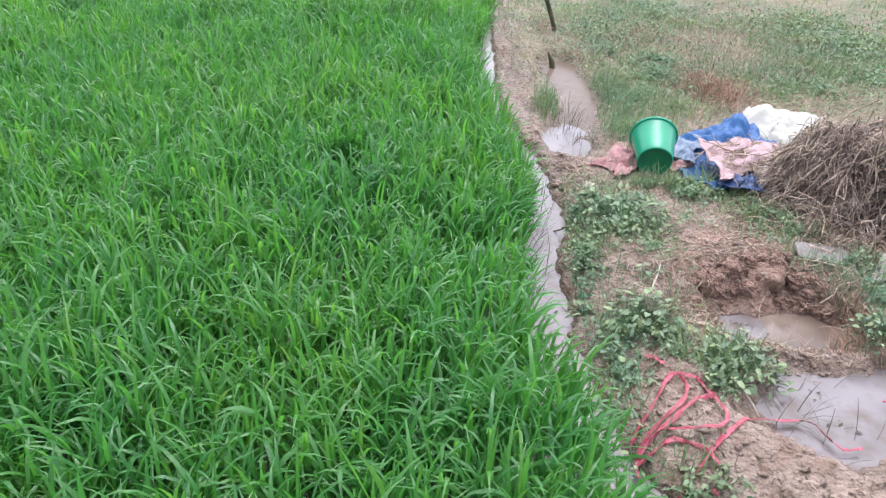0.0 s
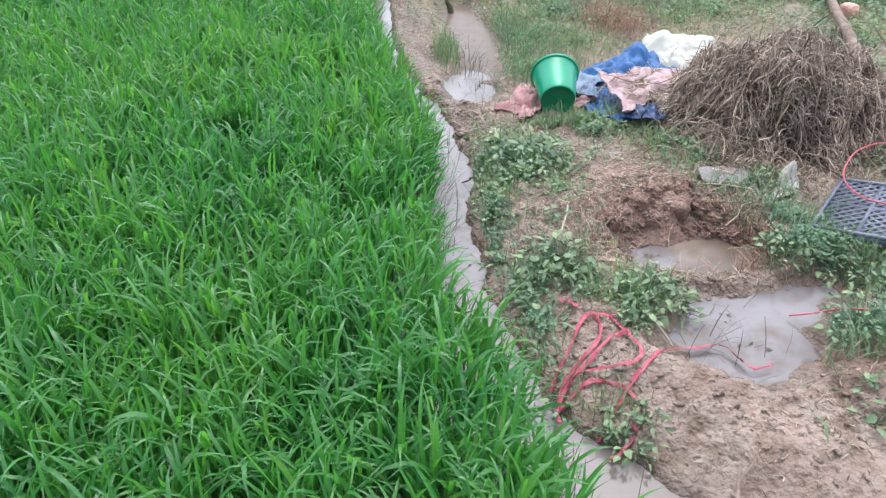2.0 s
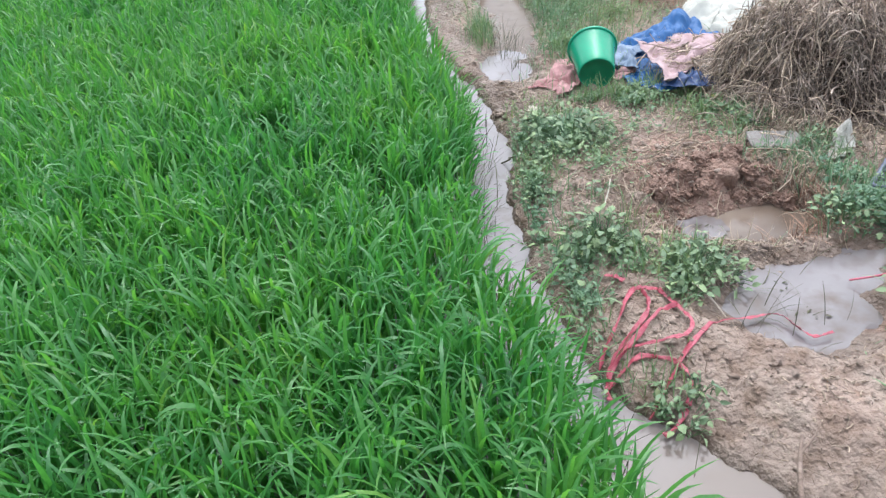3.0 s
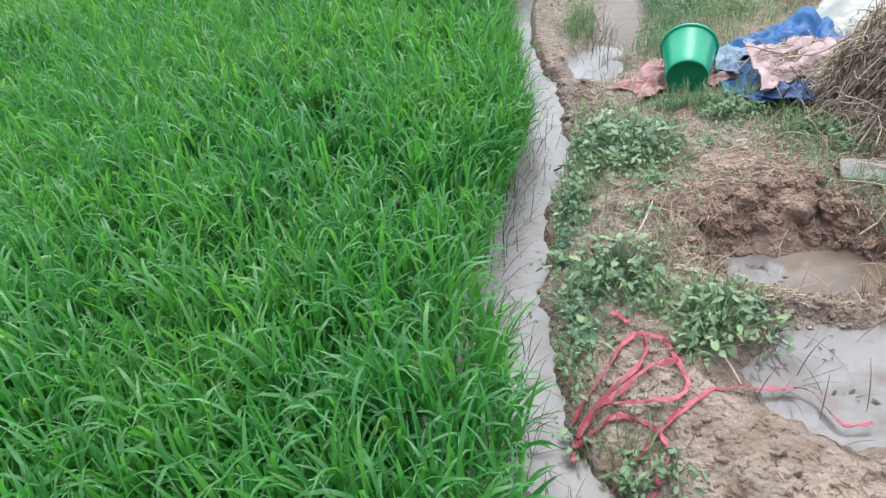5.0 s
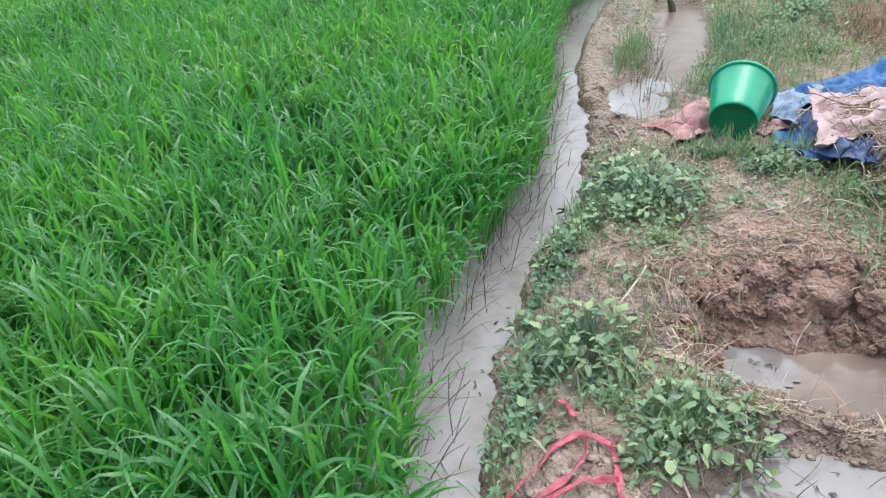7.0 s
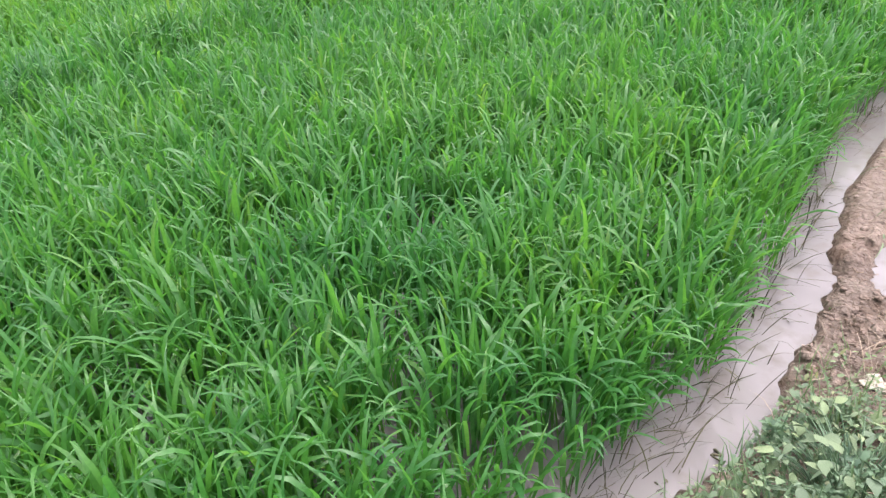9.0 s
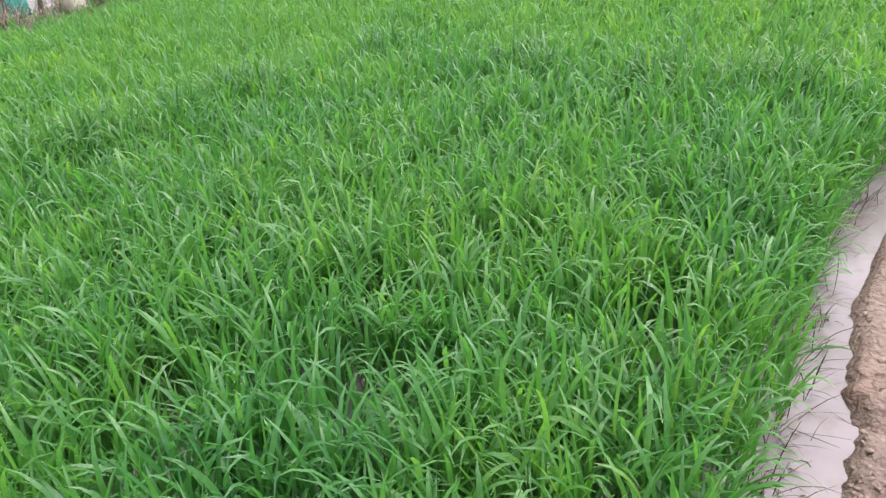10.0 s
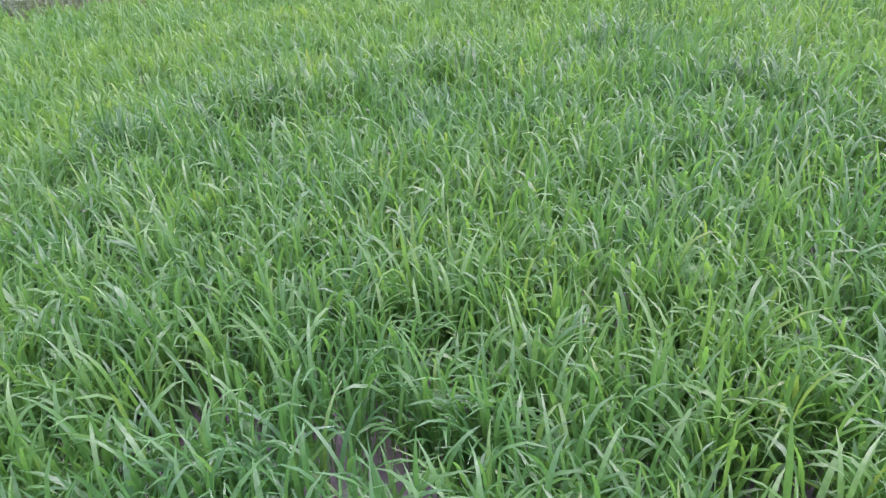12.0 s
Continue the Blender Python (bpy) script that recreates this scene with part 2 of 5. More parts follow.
# ---- the lie of the land ----
BANK_Y = (0.0, 0.6, 0.9, 1.0, 1.13, 1.26, 1.33, 1.42, 1.57, 1.68, 1.78, 1.9, 2.0, 2.1, 2.2, 2.33, 2.46, 2.6, 2.74, 2.86, 3.05, 3.2, 3.27, 3.37, 3.5, 3.6, 3.75, 3.92, 4.1, 4.4, 4.65, 4.85, 5.0, 5.4, 6.5, 9.0)
BANK_X = (1.3, 0.82, 0.70, 0.65, 0.56, 0.43, 0.38, 0.37, 0.36, 0.34, 0.335, 0.325, 0.305, 0.32, 0.345, 0.33, 0.325, 0.37, 0.43, 0.45, 0.47, 0.455, 0.435, 0.45, 0.44, 0.43, 0.42, 0.37, 0.345, 0.325, 0.31, 0.33, 0.35, 0.38, 0.48, 0.80)
RICE_Y = (0.0, 0.8, 1.0, 1.16, 1.4, 1.57, 1.72, 1.87, 2.0, 2.1, 2.28, 2.5, 2.6, 2.82, 3.0, 3.4, 3.6, 3.86, 4.2, 4.5, 4.85, 5.15, 6.0, 9.0)
RICE_X = (0.33, 0.31, 0.29, 0.24, 0.23, 0.2, 0.16, 0.12, 0.12, 0.14, 0.17, 0.195, 0.215, 0.25, 0.27, 0.265, 0.27, 0.235, 0.195, 0.165, 0.16, 0.19, 0.40, 0.80)
PADDY_LEVEL, PUDDLE_LEVEL, PIT_LEVEL, CHANNEL_LEVEL = -0.10, -0.05, -0.075, -0.088
PUDDLE = ((0.94, 1.53, 1.15, 1.55, 0.125), (1.0, 1.66, 1.05, 1.67, 0.09), (1.07, 1.385, 1.19, 1.47, 0.105), (1.16, 1.58, 1.34, 1.60, 0.105), (1.30, 1.62, 1.55, 1.68, 0.065))
CHANNEL = ((0.655, 3.72, 0.66, 3.95, 0.115), (0.75, 3.98, 0.85, 4.45, 0.11), (0.86, 4.45, 0.87, 5.3, 0.13))
PIT = ((0.965, 2.03, 1.01, 2.02, 0.048), (1.16, 1.985, 1.26, 2.0, 0.095))


def nearest(x, y, bars):
    return np.min([capsule(x, y, *b) for b in bars], axis=0)


def bund(x, y):
    """Distance from the far dyke of the field."""
    return capsule(x, y, -8.15, -20.0, -8.15, 40.0, 0.42) + 0.10 * fbm(x, y, 0.8, 2, 41)


def bank_edge(y):
    return np.interp(y, BANK_Y, BANK_X)


def height(x, y):
    x, y = np.asarray(x, float), np.asarray(y, float)
    d = x - bank_edge(y) + 0.012 + 0.024 * fbm(x, y, 0.13, 3, 3) + 0.022 * fbm(x, y, 0.045, 3, 17)
    rise = np.maximum(step(d, -0.045, 0.055), step(0.62 - y + 0.05 * fbm(x, y, 0.3, 3, 4), 0, 0.12))
    near = step(1.45 - y, 0, 0.2)
    top = (-0.070 - 0.008 * near) * (1 - step(d, 0.0, 0.30 + 0.05 * near)) + 0.012 * fbm(x, y, 0.5, 2, 5) + 0.014 * fbm(x, y, 0.13, 3, 6) + 0.017 * fbm(x, y, 0.05, 3, 8)
    top = top + 0.014 * fbm(x, y, 0.22, 2, 14) * step(1.35 - y, 0, 0.2) + 0.026 * (np.abs(fbm(x, y, 0.075, 3, 16)) - 0.25)
    top = top + 0.035 * np.exp(-(((x - 0.55) / 0.14) ** 2 + ((y - 1.5) / 0.18) ** 2))
    top = top + 0.02 * np.exp(-(((x - 0.6) / 0.15) ** 2 + ((y - 2.3) / 0.3) ** 2))
    top = top + 0.05 * np.exp(-(((x - 1.50) / 0.2) ** 2 + ((y - 1.34) / 0.07) ** 2))
    top = top + 0.05 * np.exp(-(((x - 1.11) / 0.27) ** 2 + ((y - 2.42) / 0.17) ** 2))
    top = top + 0.03 * np.exp(-(((x - 1.45) / 0.12) ** 2 + ((y - 2.05) / 0.2) ** 2))
    top = top - 0.045 * step(d, 0.05, 0.3) * step(y, 2.5, 3.3) * (1 - 0.5 * step(y, 4.2, 5.5)) * (1 - step(x, 2.4, 3.2))
    # a low trodden ledge along the weeds
    ledge = step(0.92 * (x - 1.19) + 0.38 * (y - 1.12) + 0.03 * fbm(x, y, 0.1, 3, 15), 0.0, 0.05) * step(1.30 - y, 0, 0.08) * step(y, 0.7, 0.9)
    top = top + 0.045 * ledge
    # cloddy walls of the dug hole
    pit = nearest(x, y, PIT) + 0.03 * fbm(x, y, 0.09, 3, 11)
    wall = step(pit, 0.0, 0.16)
    clods = np.abs(fbm(x, y, 0.055, 2, 12))
    behind = step(y, 2.0, 2.2) * np.exp(-np.clip(pit - 0.12, 0, None) ** 2 / 0.025)
    top = top + 0.09 * behind * (clods - 0.2) + 0.03 * behind * fbm(x, y, 0.03, 2, 13)
    top = -0.105 + (top + 0.105) * (0.32 * step(pit, -0.01, 0.05) + 0.68 * wall)
    # standing water lies in hollows
    for bars, level, seed in ((PUDDLE, PUDDLE_LEVEL, 21), (CHANNEL, CHANNEL_LEVEL, 22)):
        s = nearest(x, y, bars) + 0.055 * fbm(x, y, 0.14, 4, seed)
        low = level - 0.016 + 0.017 * step(s, -0.09, 0.0) + 0.017 * fbm(x, y, 0.06, 4, 9)
        k = step(s, -0.01, 0.09)
        top = np.where(s < 0.12, low * (1 - k) + np.maximum(top, level + 0.006) * k, top)
    bed = -0.16 + 0.012 * fbm(x, y, 0.3, 2, 31)
    z = bed + (top - bed) * rise
    dyke = bund(x, y)
    z = np.where(dyke < 0.3, np.maximum(z, -0.16 + 0.30 * (1 - step(dyke, -0.2, 0.22)) + 0.02 * fbm(x, y, 0.15, 3, 43)), z)
    return np.where(x > 4, np.clip(z, -0.05, 0.1), z)


def axis_steps(fine_lo, fine_hi, fine, mid_lo, mid_hi, mid, far):
    core = np.arange(fine_lo, fine_hi, fine)
    a, b = np.arange(mid_lo, fine_lo, mid), np.arange(fine_hi, mid_hi, mid)
    out = np.geomspace(0.3, far, 14)
    return np.concatenate([mid_lo - out[::-1], a, core, b, mid_hi + out])


gx = axis_steps(0.22, 2.3, 0.012, -9.2, 5.0, 0.07, 300)
gy = axis_steps(0.8, 3.9, 0.012, -1.5, 9.0, 0.06, 300)
GX, GY = np.meshgrid(gx, gy)
GZ = height(GX, GY)
ground_mesh = mesh_of("ground", np.stack([GX, GY, GZ], -1).reshape(-1, 3), grid_faces(len(gx), len(gy)), MUD)
pit_d, pud_d = nearest(GX, GY, PIT), np.minimum(nearest(GX, GY, PUDDLE), nearest(GX, GY, CHANNEL))
red = step(0.34 - np.hypot((GX - 1.1) / 1.1, (GY - 2.33) / 1.0), 0, 0.14) * step(GY, 1.75, 2.0)
red = np.maximum(red, 0.8 * step(0.35 - np.hypot(GX - 1.86, (GY - 4.6) / 1.2), 0, 0.2))
red = np.maximum(red, 1.0 * step(GX - 0.4 * (1.3 - GY), 1.18, 1.26) * step(1.45 - GY, 0, 0.1))
red = np.maximum(red, 0.4 * step(fbm(GX, GY, 0.7, 3, 51), 0.05, 0.45))
wet = np.maximum(step(0.05 - (GZ - PADDY_LEVEL), 0, 0.05) * (GX < bank_edge(GY) + 0.2), step(0.07 - pud_d, 0, 0.07) * 0.8)
wet = np.maximum(wet, step(0.10 - pit_d, 0, 0.10) * 0.9)
wet = np.maximum(wet, 0.5 * step(fbm(GX, GY, 0.35, 3, 52), 0.1, 0.5))
wet = np.maximum(wet, 0.6 * step(bank_edge(GY) + 0.28 + 0.15 * fbm(GX, GY, 0.2, 3, 57) - GX, 0, 0.12) * step(GY, 2.7, 3.1))
turf = step(GY + 0.9 * fbm(GX, GY, 0.6, 3, 53) + 0.5 * GX, 4.4, 5.6) * 0.85
turf = np.maximum(turf, 0.7 * step(GX + 0.7 * GY + 0.5 * fbm(GX, GY, 0.4, 3, 55), 3.9, 4.6) * step(2.0 - GX + 0.4 * GY, 1.4, 2.0))
turf = np.maximum(turf, 0.8 * step(GX - 0.1 * GY + 0.5 * fbm(GX, GY, 0.5, 3, 54), 2.2, 2.7))
turf = np.maximum(turf, 0.8 * step(-GY + 0.5 * fbm(GX, GY, 0.6, 3, 56), 0.3, 1.0))
turf = np.where((GX < bank_edge(GY) + 0.15) & (GY > 0.4), 0, turf)
wet = np.maximum(wet, 0.9 * step(0.25 - bund(GX, GY), 0, 0.1))
# ledge soil: damp, with the shadow there put into the same darkening
wet = np.maximum(wet, 0.85 * step(GX - 0.4 * (1.3 - GY), 1.15, 1.25) * step(1.40 - GY, 0, 0.1) * step(GY, 0.5, 0.8))
for key, values in (("red", red), ("wet", wet), ("turf", turf)):
    ground_mesh.attributes.new(key, "FLOAT", "POINT").data.foreach_set("value", values.astype(np.float32).ravel())
ground = tagged(new("ground", ground_mesh), "uneven tan and reddish mud bank with a ditch and a dug hole", "ground", kind="structure")


def water_sheet(name, bars, level, material, label, reach=0.10, cell=0.02):
    """A level sheet over a hollow: it ends inside the rising mud."""
    bars = np.array(bars)
    x0, x1 = bars[:, [0, 2]].min() - 0.2, bars[:, [0, 2]].max() + 0.2
    y0, y1 = bars[:, [1, 3]].min() - 0.2, bars[:, [1, 3]].max() + 0.2
    xs, ys = np.arange(x0, x1, cell), np.arange(y0, y1, cell)
    px, py = np.meshgrid(xs, ys)
    faces = grid_faces(len(xs), len(ys))
    mx, my = px.ravel()[faces].mean(1), py.ravel()[faces].mean(1)
    faces = faces[nearest(mx, my, bars) < reach]
    used, faces = np.unique(faces, return_inverse=True)
    verts = np.stack([px.ravel()[used], py.ravel()[used], np.full(len(used), level)], 1)
    return tagged(new(name, mesh_of(name, verts, faces.reshape(-1, 4), material)), label, "water", kind="structure")


tagged(new("paddy_water", mesh_of("paddy_water", [(-40, -20, PADDY_LEVEL), (0.95, -20, PADDY_LEVEL), (0.95, 40, PADDY_LEVEL), (-40, 40, PADDY_LEVEL)], [(0, 1, 2, 3)], WATER)), "still greyish silty water of the flooded paddy and its ditch", "water", kind="structure")
water_sheet("puddle_water", PUDDLE, PUDDLE_LEVEL, PALE_WATER, "shallow pale grey puddle on the muddy bank")
water_sheet("channel_water", CHANNEL[1:], CHANNEL_LEVEL, BROWN_WATER, "shallow brown water in a trodden muddy channel")
water_sheet("pool_water", CHANNEL[:1], CHANNEL_LEVEL + 0.004, WATER, "pale grey pool at the end of the muddy channel", 0.04)
water_sheet("pit_water", PIT[1:], PIT_LEVEL, POOL, "cloudy tan water standing in a dug hole")
water_sheet("pit_water", PIT[:1], PIT_LEVEL + 0.004, PALE_WATER, "pale grey water in a shallow arm of the dug hole", 0.03)


# ---- blades: rice, grass, stems ----
def ribbons(base, azimuth, rise, bend, length, width, segments=4, taper=0.12, twist=0.6, seed=1, curl=1.5):
    """Thin arching blades. rise: the first angle over the ground; bend: by how much it falls towards the tip (radians)."""
    r = np.random.default_rng(seed)
    n = len(base)
    t = np.linspace(0, 1, segments + 1)
    angle = rise[:, None] - bend[:, None] * t[None] ** curl
    ds = (length / segments)[:, None]
    out = np.concatenate([np.zeros((n, 1)), np.cumsum(np.cos(angle[:, :-1]) * ds, 1)], 1)
    up = np.concatenate([np.zeros((n, 1)), np.cumsum(np.sin(angle[:, :-1]) * ds, 1)], 1)
    turn = azimuth[:, None] + (r.normal(0, 0.25, n)[:, None]) * t[None]
    mid = np.stack([base[:, 0, None] + out * np.cos(turn), base[:, 1, None] + out * np.sin(turn), base[:, 2, None] + up], -1)
    roll = azimuth[:, None] + np.pi / 2 + (r.normal(0, twist, n)[:, None]) * t[None]
    lift = (r.normal(0, 0.35, n)[:, None]) * t[None]
    side = np.stack([np.cos(roll), np.sin(roll), lift], -1)
    profile = np.interp(t, (0, 0.35, 0.7, 1), (0.6, 1.0, 0.85, taper))
    half = 0.5 * width[:, None, None] * profile[None, :, None] * side
    verts = np.stack([mid - half, mid + half], 2).reshape(-1, 3)
    a = (np.arange(n)[:, None] * 2 * (segments + 1) + 2 * np.arange(segments)[None]).ravel()
    return verts, np.stack([a, a + 1, a + 3, a + 2], 1)


def joined(pieces):
    verts, faces, at = [], [], 0
    for v, f in pieces:
        verts.append(v)
        faces.append(f + at)
        at += len(v)
    return np.concatenate(verts), np.concatenate(faces)


def plot_edge(x, y):
    """Distance from the low overgrown ridge that closes the near plot on two sides; past it the value is below zero."""
    return np.minimum(x + 2.98 + 0.10 * fbm(x, y, 0.9, 2, 65), 5.72 + 0.04 * x - y + 0.10 * fbm(x, y, 0.8, 2, 66))


HOLLOWS = ((-0.62, 3.02, 0.12), (-0.84, 3.32, 0.12), (-1.05, 3.28, 0.09), (-0.07, 3.63, 0.13), (-0.40, 2.57, 0.09), (-0.58, 3.02, 0.10), (-1.05, 2.70, 0.10), (-0.62, 1.95, 0.05), (-0.60, 1.57, 0.05), (-0.55, 2.06, 0.05), (-0.25, 1.43, 0.05))
CLUMPS = ((-3.05, 4.60, 0.26), (-2.86, 4.68, 0.16), (-2.80, 5.78, 0.24), (-3.10, 3.50, 0.22), (-3.10, 3.76, 0.18), (-3.02, 2.85, 0.20), (-3.18, 3.42, 0.14), (-0.90, 5.70, 0.20), (-0.26, 5.71, 0.26), (-1.67, 5.64, 0.18), (-3.05, 4.15, 0.14))


def rice_plants(areas, near, clumps=False):
    """Seedlings at random spots, each with a few leaves that arch from its stem; near: those of the first plot; clumps: the tall tufts on its ridge."""
    spots = []
    if clumps:
        spots = [np.stack([rng.normal(hx, 0.5 * r, int(2600 * r * r)), rng.normal(hy, 0.4 * r, int(2600 * r * r))], 1) for hx, hy, r in CLUMPS]
    for x0, x1, y0, y1, per_m2 in areas:
        n = int((x1 - x0) * (y1 - y0) * per_m2)
        spots.append(np.stack([rng.uniform(x0, x1, n), rng.uniform(y0, y1, n)], 1))
    p = np.concatenate(spots)
    x, y = p.T
    edge = np.interp(y, RICE_Y, RICE_X) + 0.035 * fbm(x, y, 0.15, 2, 61)
    ridge = plot_edge(x, y)
    keep = (x < edge) & (bund(x, y) > 0.10) & ((ridge > -0.04) if near and not clumps else clumps | (ridge < -0.16))
    if near:
        for hx, hy, r in HOLLOWS:
            keep &= (np.hypot((x - hx), (y - hy)) > r) | (rng.random(len(x)) < 0.2)
    if near and not clumps:
        for hx, hy, r in CLUMPS:
            keep &= np.hypot(x - hx, y - hy) > 0.8 * r
    keep &= rng.random(len(x)) < 0.82 + 0.5 * fbm(x, y, 0.3, 2, 62)
    x, y, edge, ridge = x[keep], y[keep], edge[keep], ridge[keep]
    tall = 0.37 * (1 + 0.11 * fbm(x, y, 0.45, 3, 63)) * rng.normal(1, 0.07, len(x))
    if near:
        tall *= 1.14 if clumps else 1 + 0.10 * np.exp(-((ridge / 0.16) ** 2))
    else:
        tall *= 0.84
    tall *= 0.80 + 0.20 * step(edge - x, 0.0, 0.15)
    lean_out = 0.5 * (1 - step(edge - x, 0.0, 0.22))
    n = len(x)
    base, az, rise, bend, length, width = [], [], [], [], [], []
    for k in range(6 if near else 5):
        a = rng.uniform(0, 2 * np.pi, n)
        pull = rng.random(n) < lean_out
        a = np.where(pull, rng.normal(0.1, 0.7, n), a)
        start = tall * (0.0, 0.34, 0.44, 0.53, 0.60, 0.20)[k] * rng.uniform(0.75, 1.2, n)
        lay = rng.uniform(0, 2 * np.pi, n)
        off = 0.004 + 0.10 * start
        base.append(np.stack([x + off * np.cos(lay), y + off * np.sin(lay), PADDY_LEVEL - 0.02 + start], 1))
        az.append(a)
        rise.append(np.radians(rng.normal((86, 68, 71, 74, 80, 83)[k], (4, 9, 9, 9, 7, 6)[k], n)) - np.where(pull, 0.12, 0))
        length.append(tall * (0.66, 0.52, 0.60, 0.60, 0.54, 0.78)[k] * rng.uniform(0.7, 1.25, n))
        bend.append(np.radians((18 if clumps else 0) + np.clip(rng.normal((8, 92, 118, 116, 84, 44)[k], (6, 40, 46, 48, 48, 32)[k], n), 2, 175)))
        width.append(rng.uniform(0.0088, 0.0145, n) * (0.6 if k == 0 else 1.0 if near else 1.25))
    return ribbons(np.concatenate(base), np.concatenate(az), np.concatenate(rise), np.concatenate(bend), np.concatenate(length), np.concatenate(width), 6 if near else 4, 0.08, 0.55, 2, 2.2)


v, f = rice_plants(((-2.2, 0.6, 0.75, 4.6, 800), (-3.2, -2.2, 0.75, 6.1, 660), (-2.2, 0.6, 4.6, 6.1, 740)), True)
tagged(new("rice_seedlings", mesh_of("rice_seedlings", v, f, RICE)), "dense bright green young rice seedlings standing in flooded field", "rice", kind="stuff")
v, f = rice_plants((), True, True)
tagged(new("rice_tufts", mesh_of("rice_tufts", v, f, RICE_DARK)), "tall dark green tufts on the ridge between rice plots, darkened further for inner shade", "rice", kind="stuff")
v, f = rice_plants(((-5.5, -2.8, 0.5, 8.0, 480), (-8.0, -5.5, 0.0, 9.0, 330), (-2.8, 0.8, 5.4, 8.4, 560), (-8.0, 1.0, 8.4, 12, 70), (-11.0, -8.5, 0.8, 4.6, 240)), False)
tagged(new("rice_seedlings", mesh_of("rice_seedlings", v, f, RICE_HAZY)), "shorter rice of the next plots, its green paled to imitate haze", "rice", kind="stuff")


# ---- more materials, for the things on the bank ----
GREEN_PLASTIC = surface("green_plastic", (0.012, 0.28, 0.15), (0.02, 0.35, 0.19), (0.03, 0.29, 0.17), 6, 90, 0.24, 0.04, 0.001)
# the bucket's own plastic again, with the shade on its base coloured in
GREEN_SHADED = surface("shaded_green_plastic", (0.008, 0.19, 0.085), (0.012, 0.23, 0.105), (0.03, 0.18, 0.09), 6, 90, 0.4, 0.08, 0.001)
PINK_CLOTH = surface("faded_pink_cloth", (0.42, 0.295, 0.30), (0.52, 0.40, 0.405), (0.35, 0.245, 0.245), 9, 120, 0.9, 0.25, 0.002)
SALMON_CLOTH = surface("salmon_cloth", (0.40, 0.205, 0.205), (0.49, 0.295, 0.295), (0.30, 0.16, 0.155), 9, 120, 0.9, 0.25, 0.002)
BLUE_TARP = surface("blue_tarpaulin", (0.010, 0.085, 0.25), (0.02, 0.115, 0.32), (0.012, 0.08, 0.22), 4, 60, 0.5, 0.25, 0.002)
NAVY_TARP = surface("navy_tarpaulin_edge", (0.02, 0.045, 0.13), (0.03, 0.07, 0.19), (0.05, 0.07, 0.13), 9, 60, 0.45, 0.4, 0.003)
GREY_TARP = surface("grey_blue_tarpaulin_lining", (0.13, 0.19, 0.29), (0.20, 0.27, 0.38), (0.16, 0.20, 0.26), 8, 60, 0.5, 0.3, 0.002)
SACK = surface("white_woven_sack", (0.46, 0.465, 0.42), (0.54, 0.54, 0.49), (0.40, 0.385, 0.33), 9, 260, 0.7, 0.4, 0.0015)
RED_TAPE = surface("red_plastic_tape", (0.34, 0.045, 0.075), (0.50, 0.15, 0.19), (0.30, 0.03, 0.055), 45, 260, 0.33, 0.4, 0.0015)
CORD = surface("pinkish_red_cord", (0.56, 0.10, 0.12), (0.64, 0.17, 0.27), (0.5, 0.11, 0.09), 5, 220, 0.5, 0.4, 0.0015)
CRATE = surface("dark_grey_plastic", (0.085, 0.098, 0.150), (0.135, 0.152, 0.215), (0.20, 0.21, 0.25), 9, 120, 0.33, 0.15, 0.001)
CONCRETE = surface("grey_slab", (0.20, 0.185, 0.17), (0.28, 0.265, 0.25), (0.15, 0.13, 0.11), 12, 120, 0.85, 0.5, 0.003)
BAG = surface("dirty_white_plastic_bag", (0.52, 0.50, 0.44), (0.68, 0.66, 0.60), (0.36, 0.33, 0.27), 25, 140, 0.4, 0.4, 0.003)
BARK = surface("weathered_wood", (0.20, 0.145, 0.115), (0.32, 0.25, 0.205), (0.12, 0.08, 0.06), 9, 40, 0.85, 0.8, 0.006)
CLOD = surface("reddish_mud_clod", (0.255, 0.155, 0.115), (0.41, 0.282, 0.222), (0.165, 0.10, 0.074), 18, 70, 0.8, 1.0, 0.012)
PALE = surface("pale_litter", (0.55, 0.50, 0.42), (0.70, 0.64, 0.55), (0.40, 0.34, 0.26), 20, 120, 0.8, 0.4, 0.002)
PINK_LUMP = surface("pink_plastic", (0.62, 0.33, 0.28), (0.72, 0.44, 0.38), (0.5, 0.28, 0.22), 12, 80, 0.6, 0.3, 0.002)
TEAL = surface("teal_plastic_sheet", (0.02, 0.27, 0.215), (0.05, 0.37, 0.30), (0.03, 0.24, 0.20), 3, 40, 0.4, 0.3, 0.003)


def empty(name, x, y, z, label, category, group="", kind=""):
    ob = new(name)
    ob.location = (x, y, z)
    return tagged(ob, label, category, group, kind)


def lathe(profile, segments=40):
    """A turned shell from (radius, height) pairs."""
    bm, rings = bmesh.new(), []
    for r, z in profile:
        rings.append([bm.verts.new((r * math.cos(2 * math.pi * k / segments), r * math.sin(2 * math.pi * k / segments), z)) for k in range(segments)])
    for a, b in zip(rings, rings[1:]):
        for k in range(segments):
            bm.faces.new((a[k], a[(k + 1) % segments], b[(k + 1) % segments], b[k]))
    return bm, rings


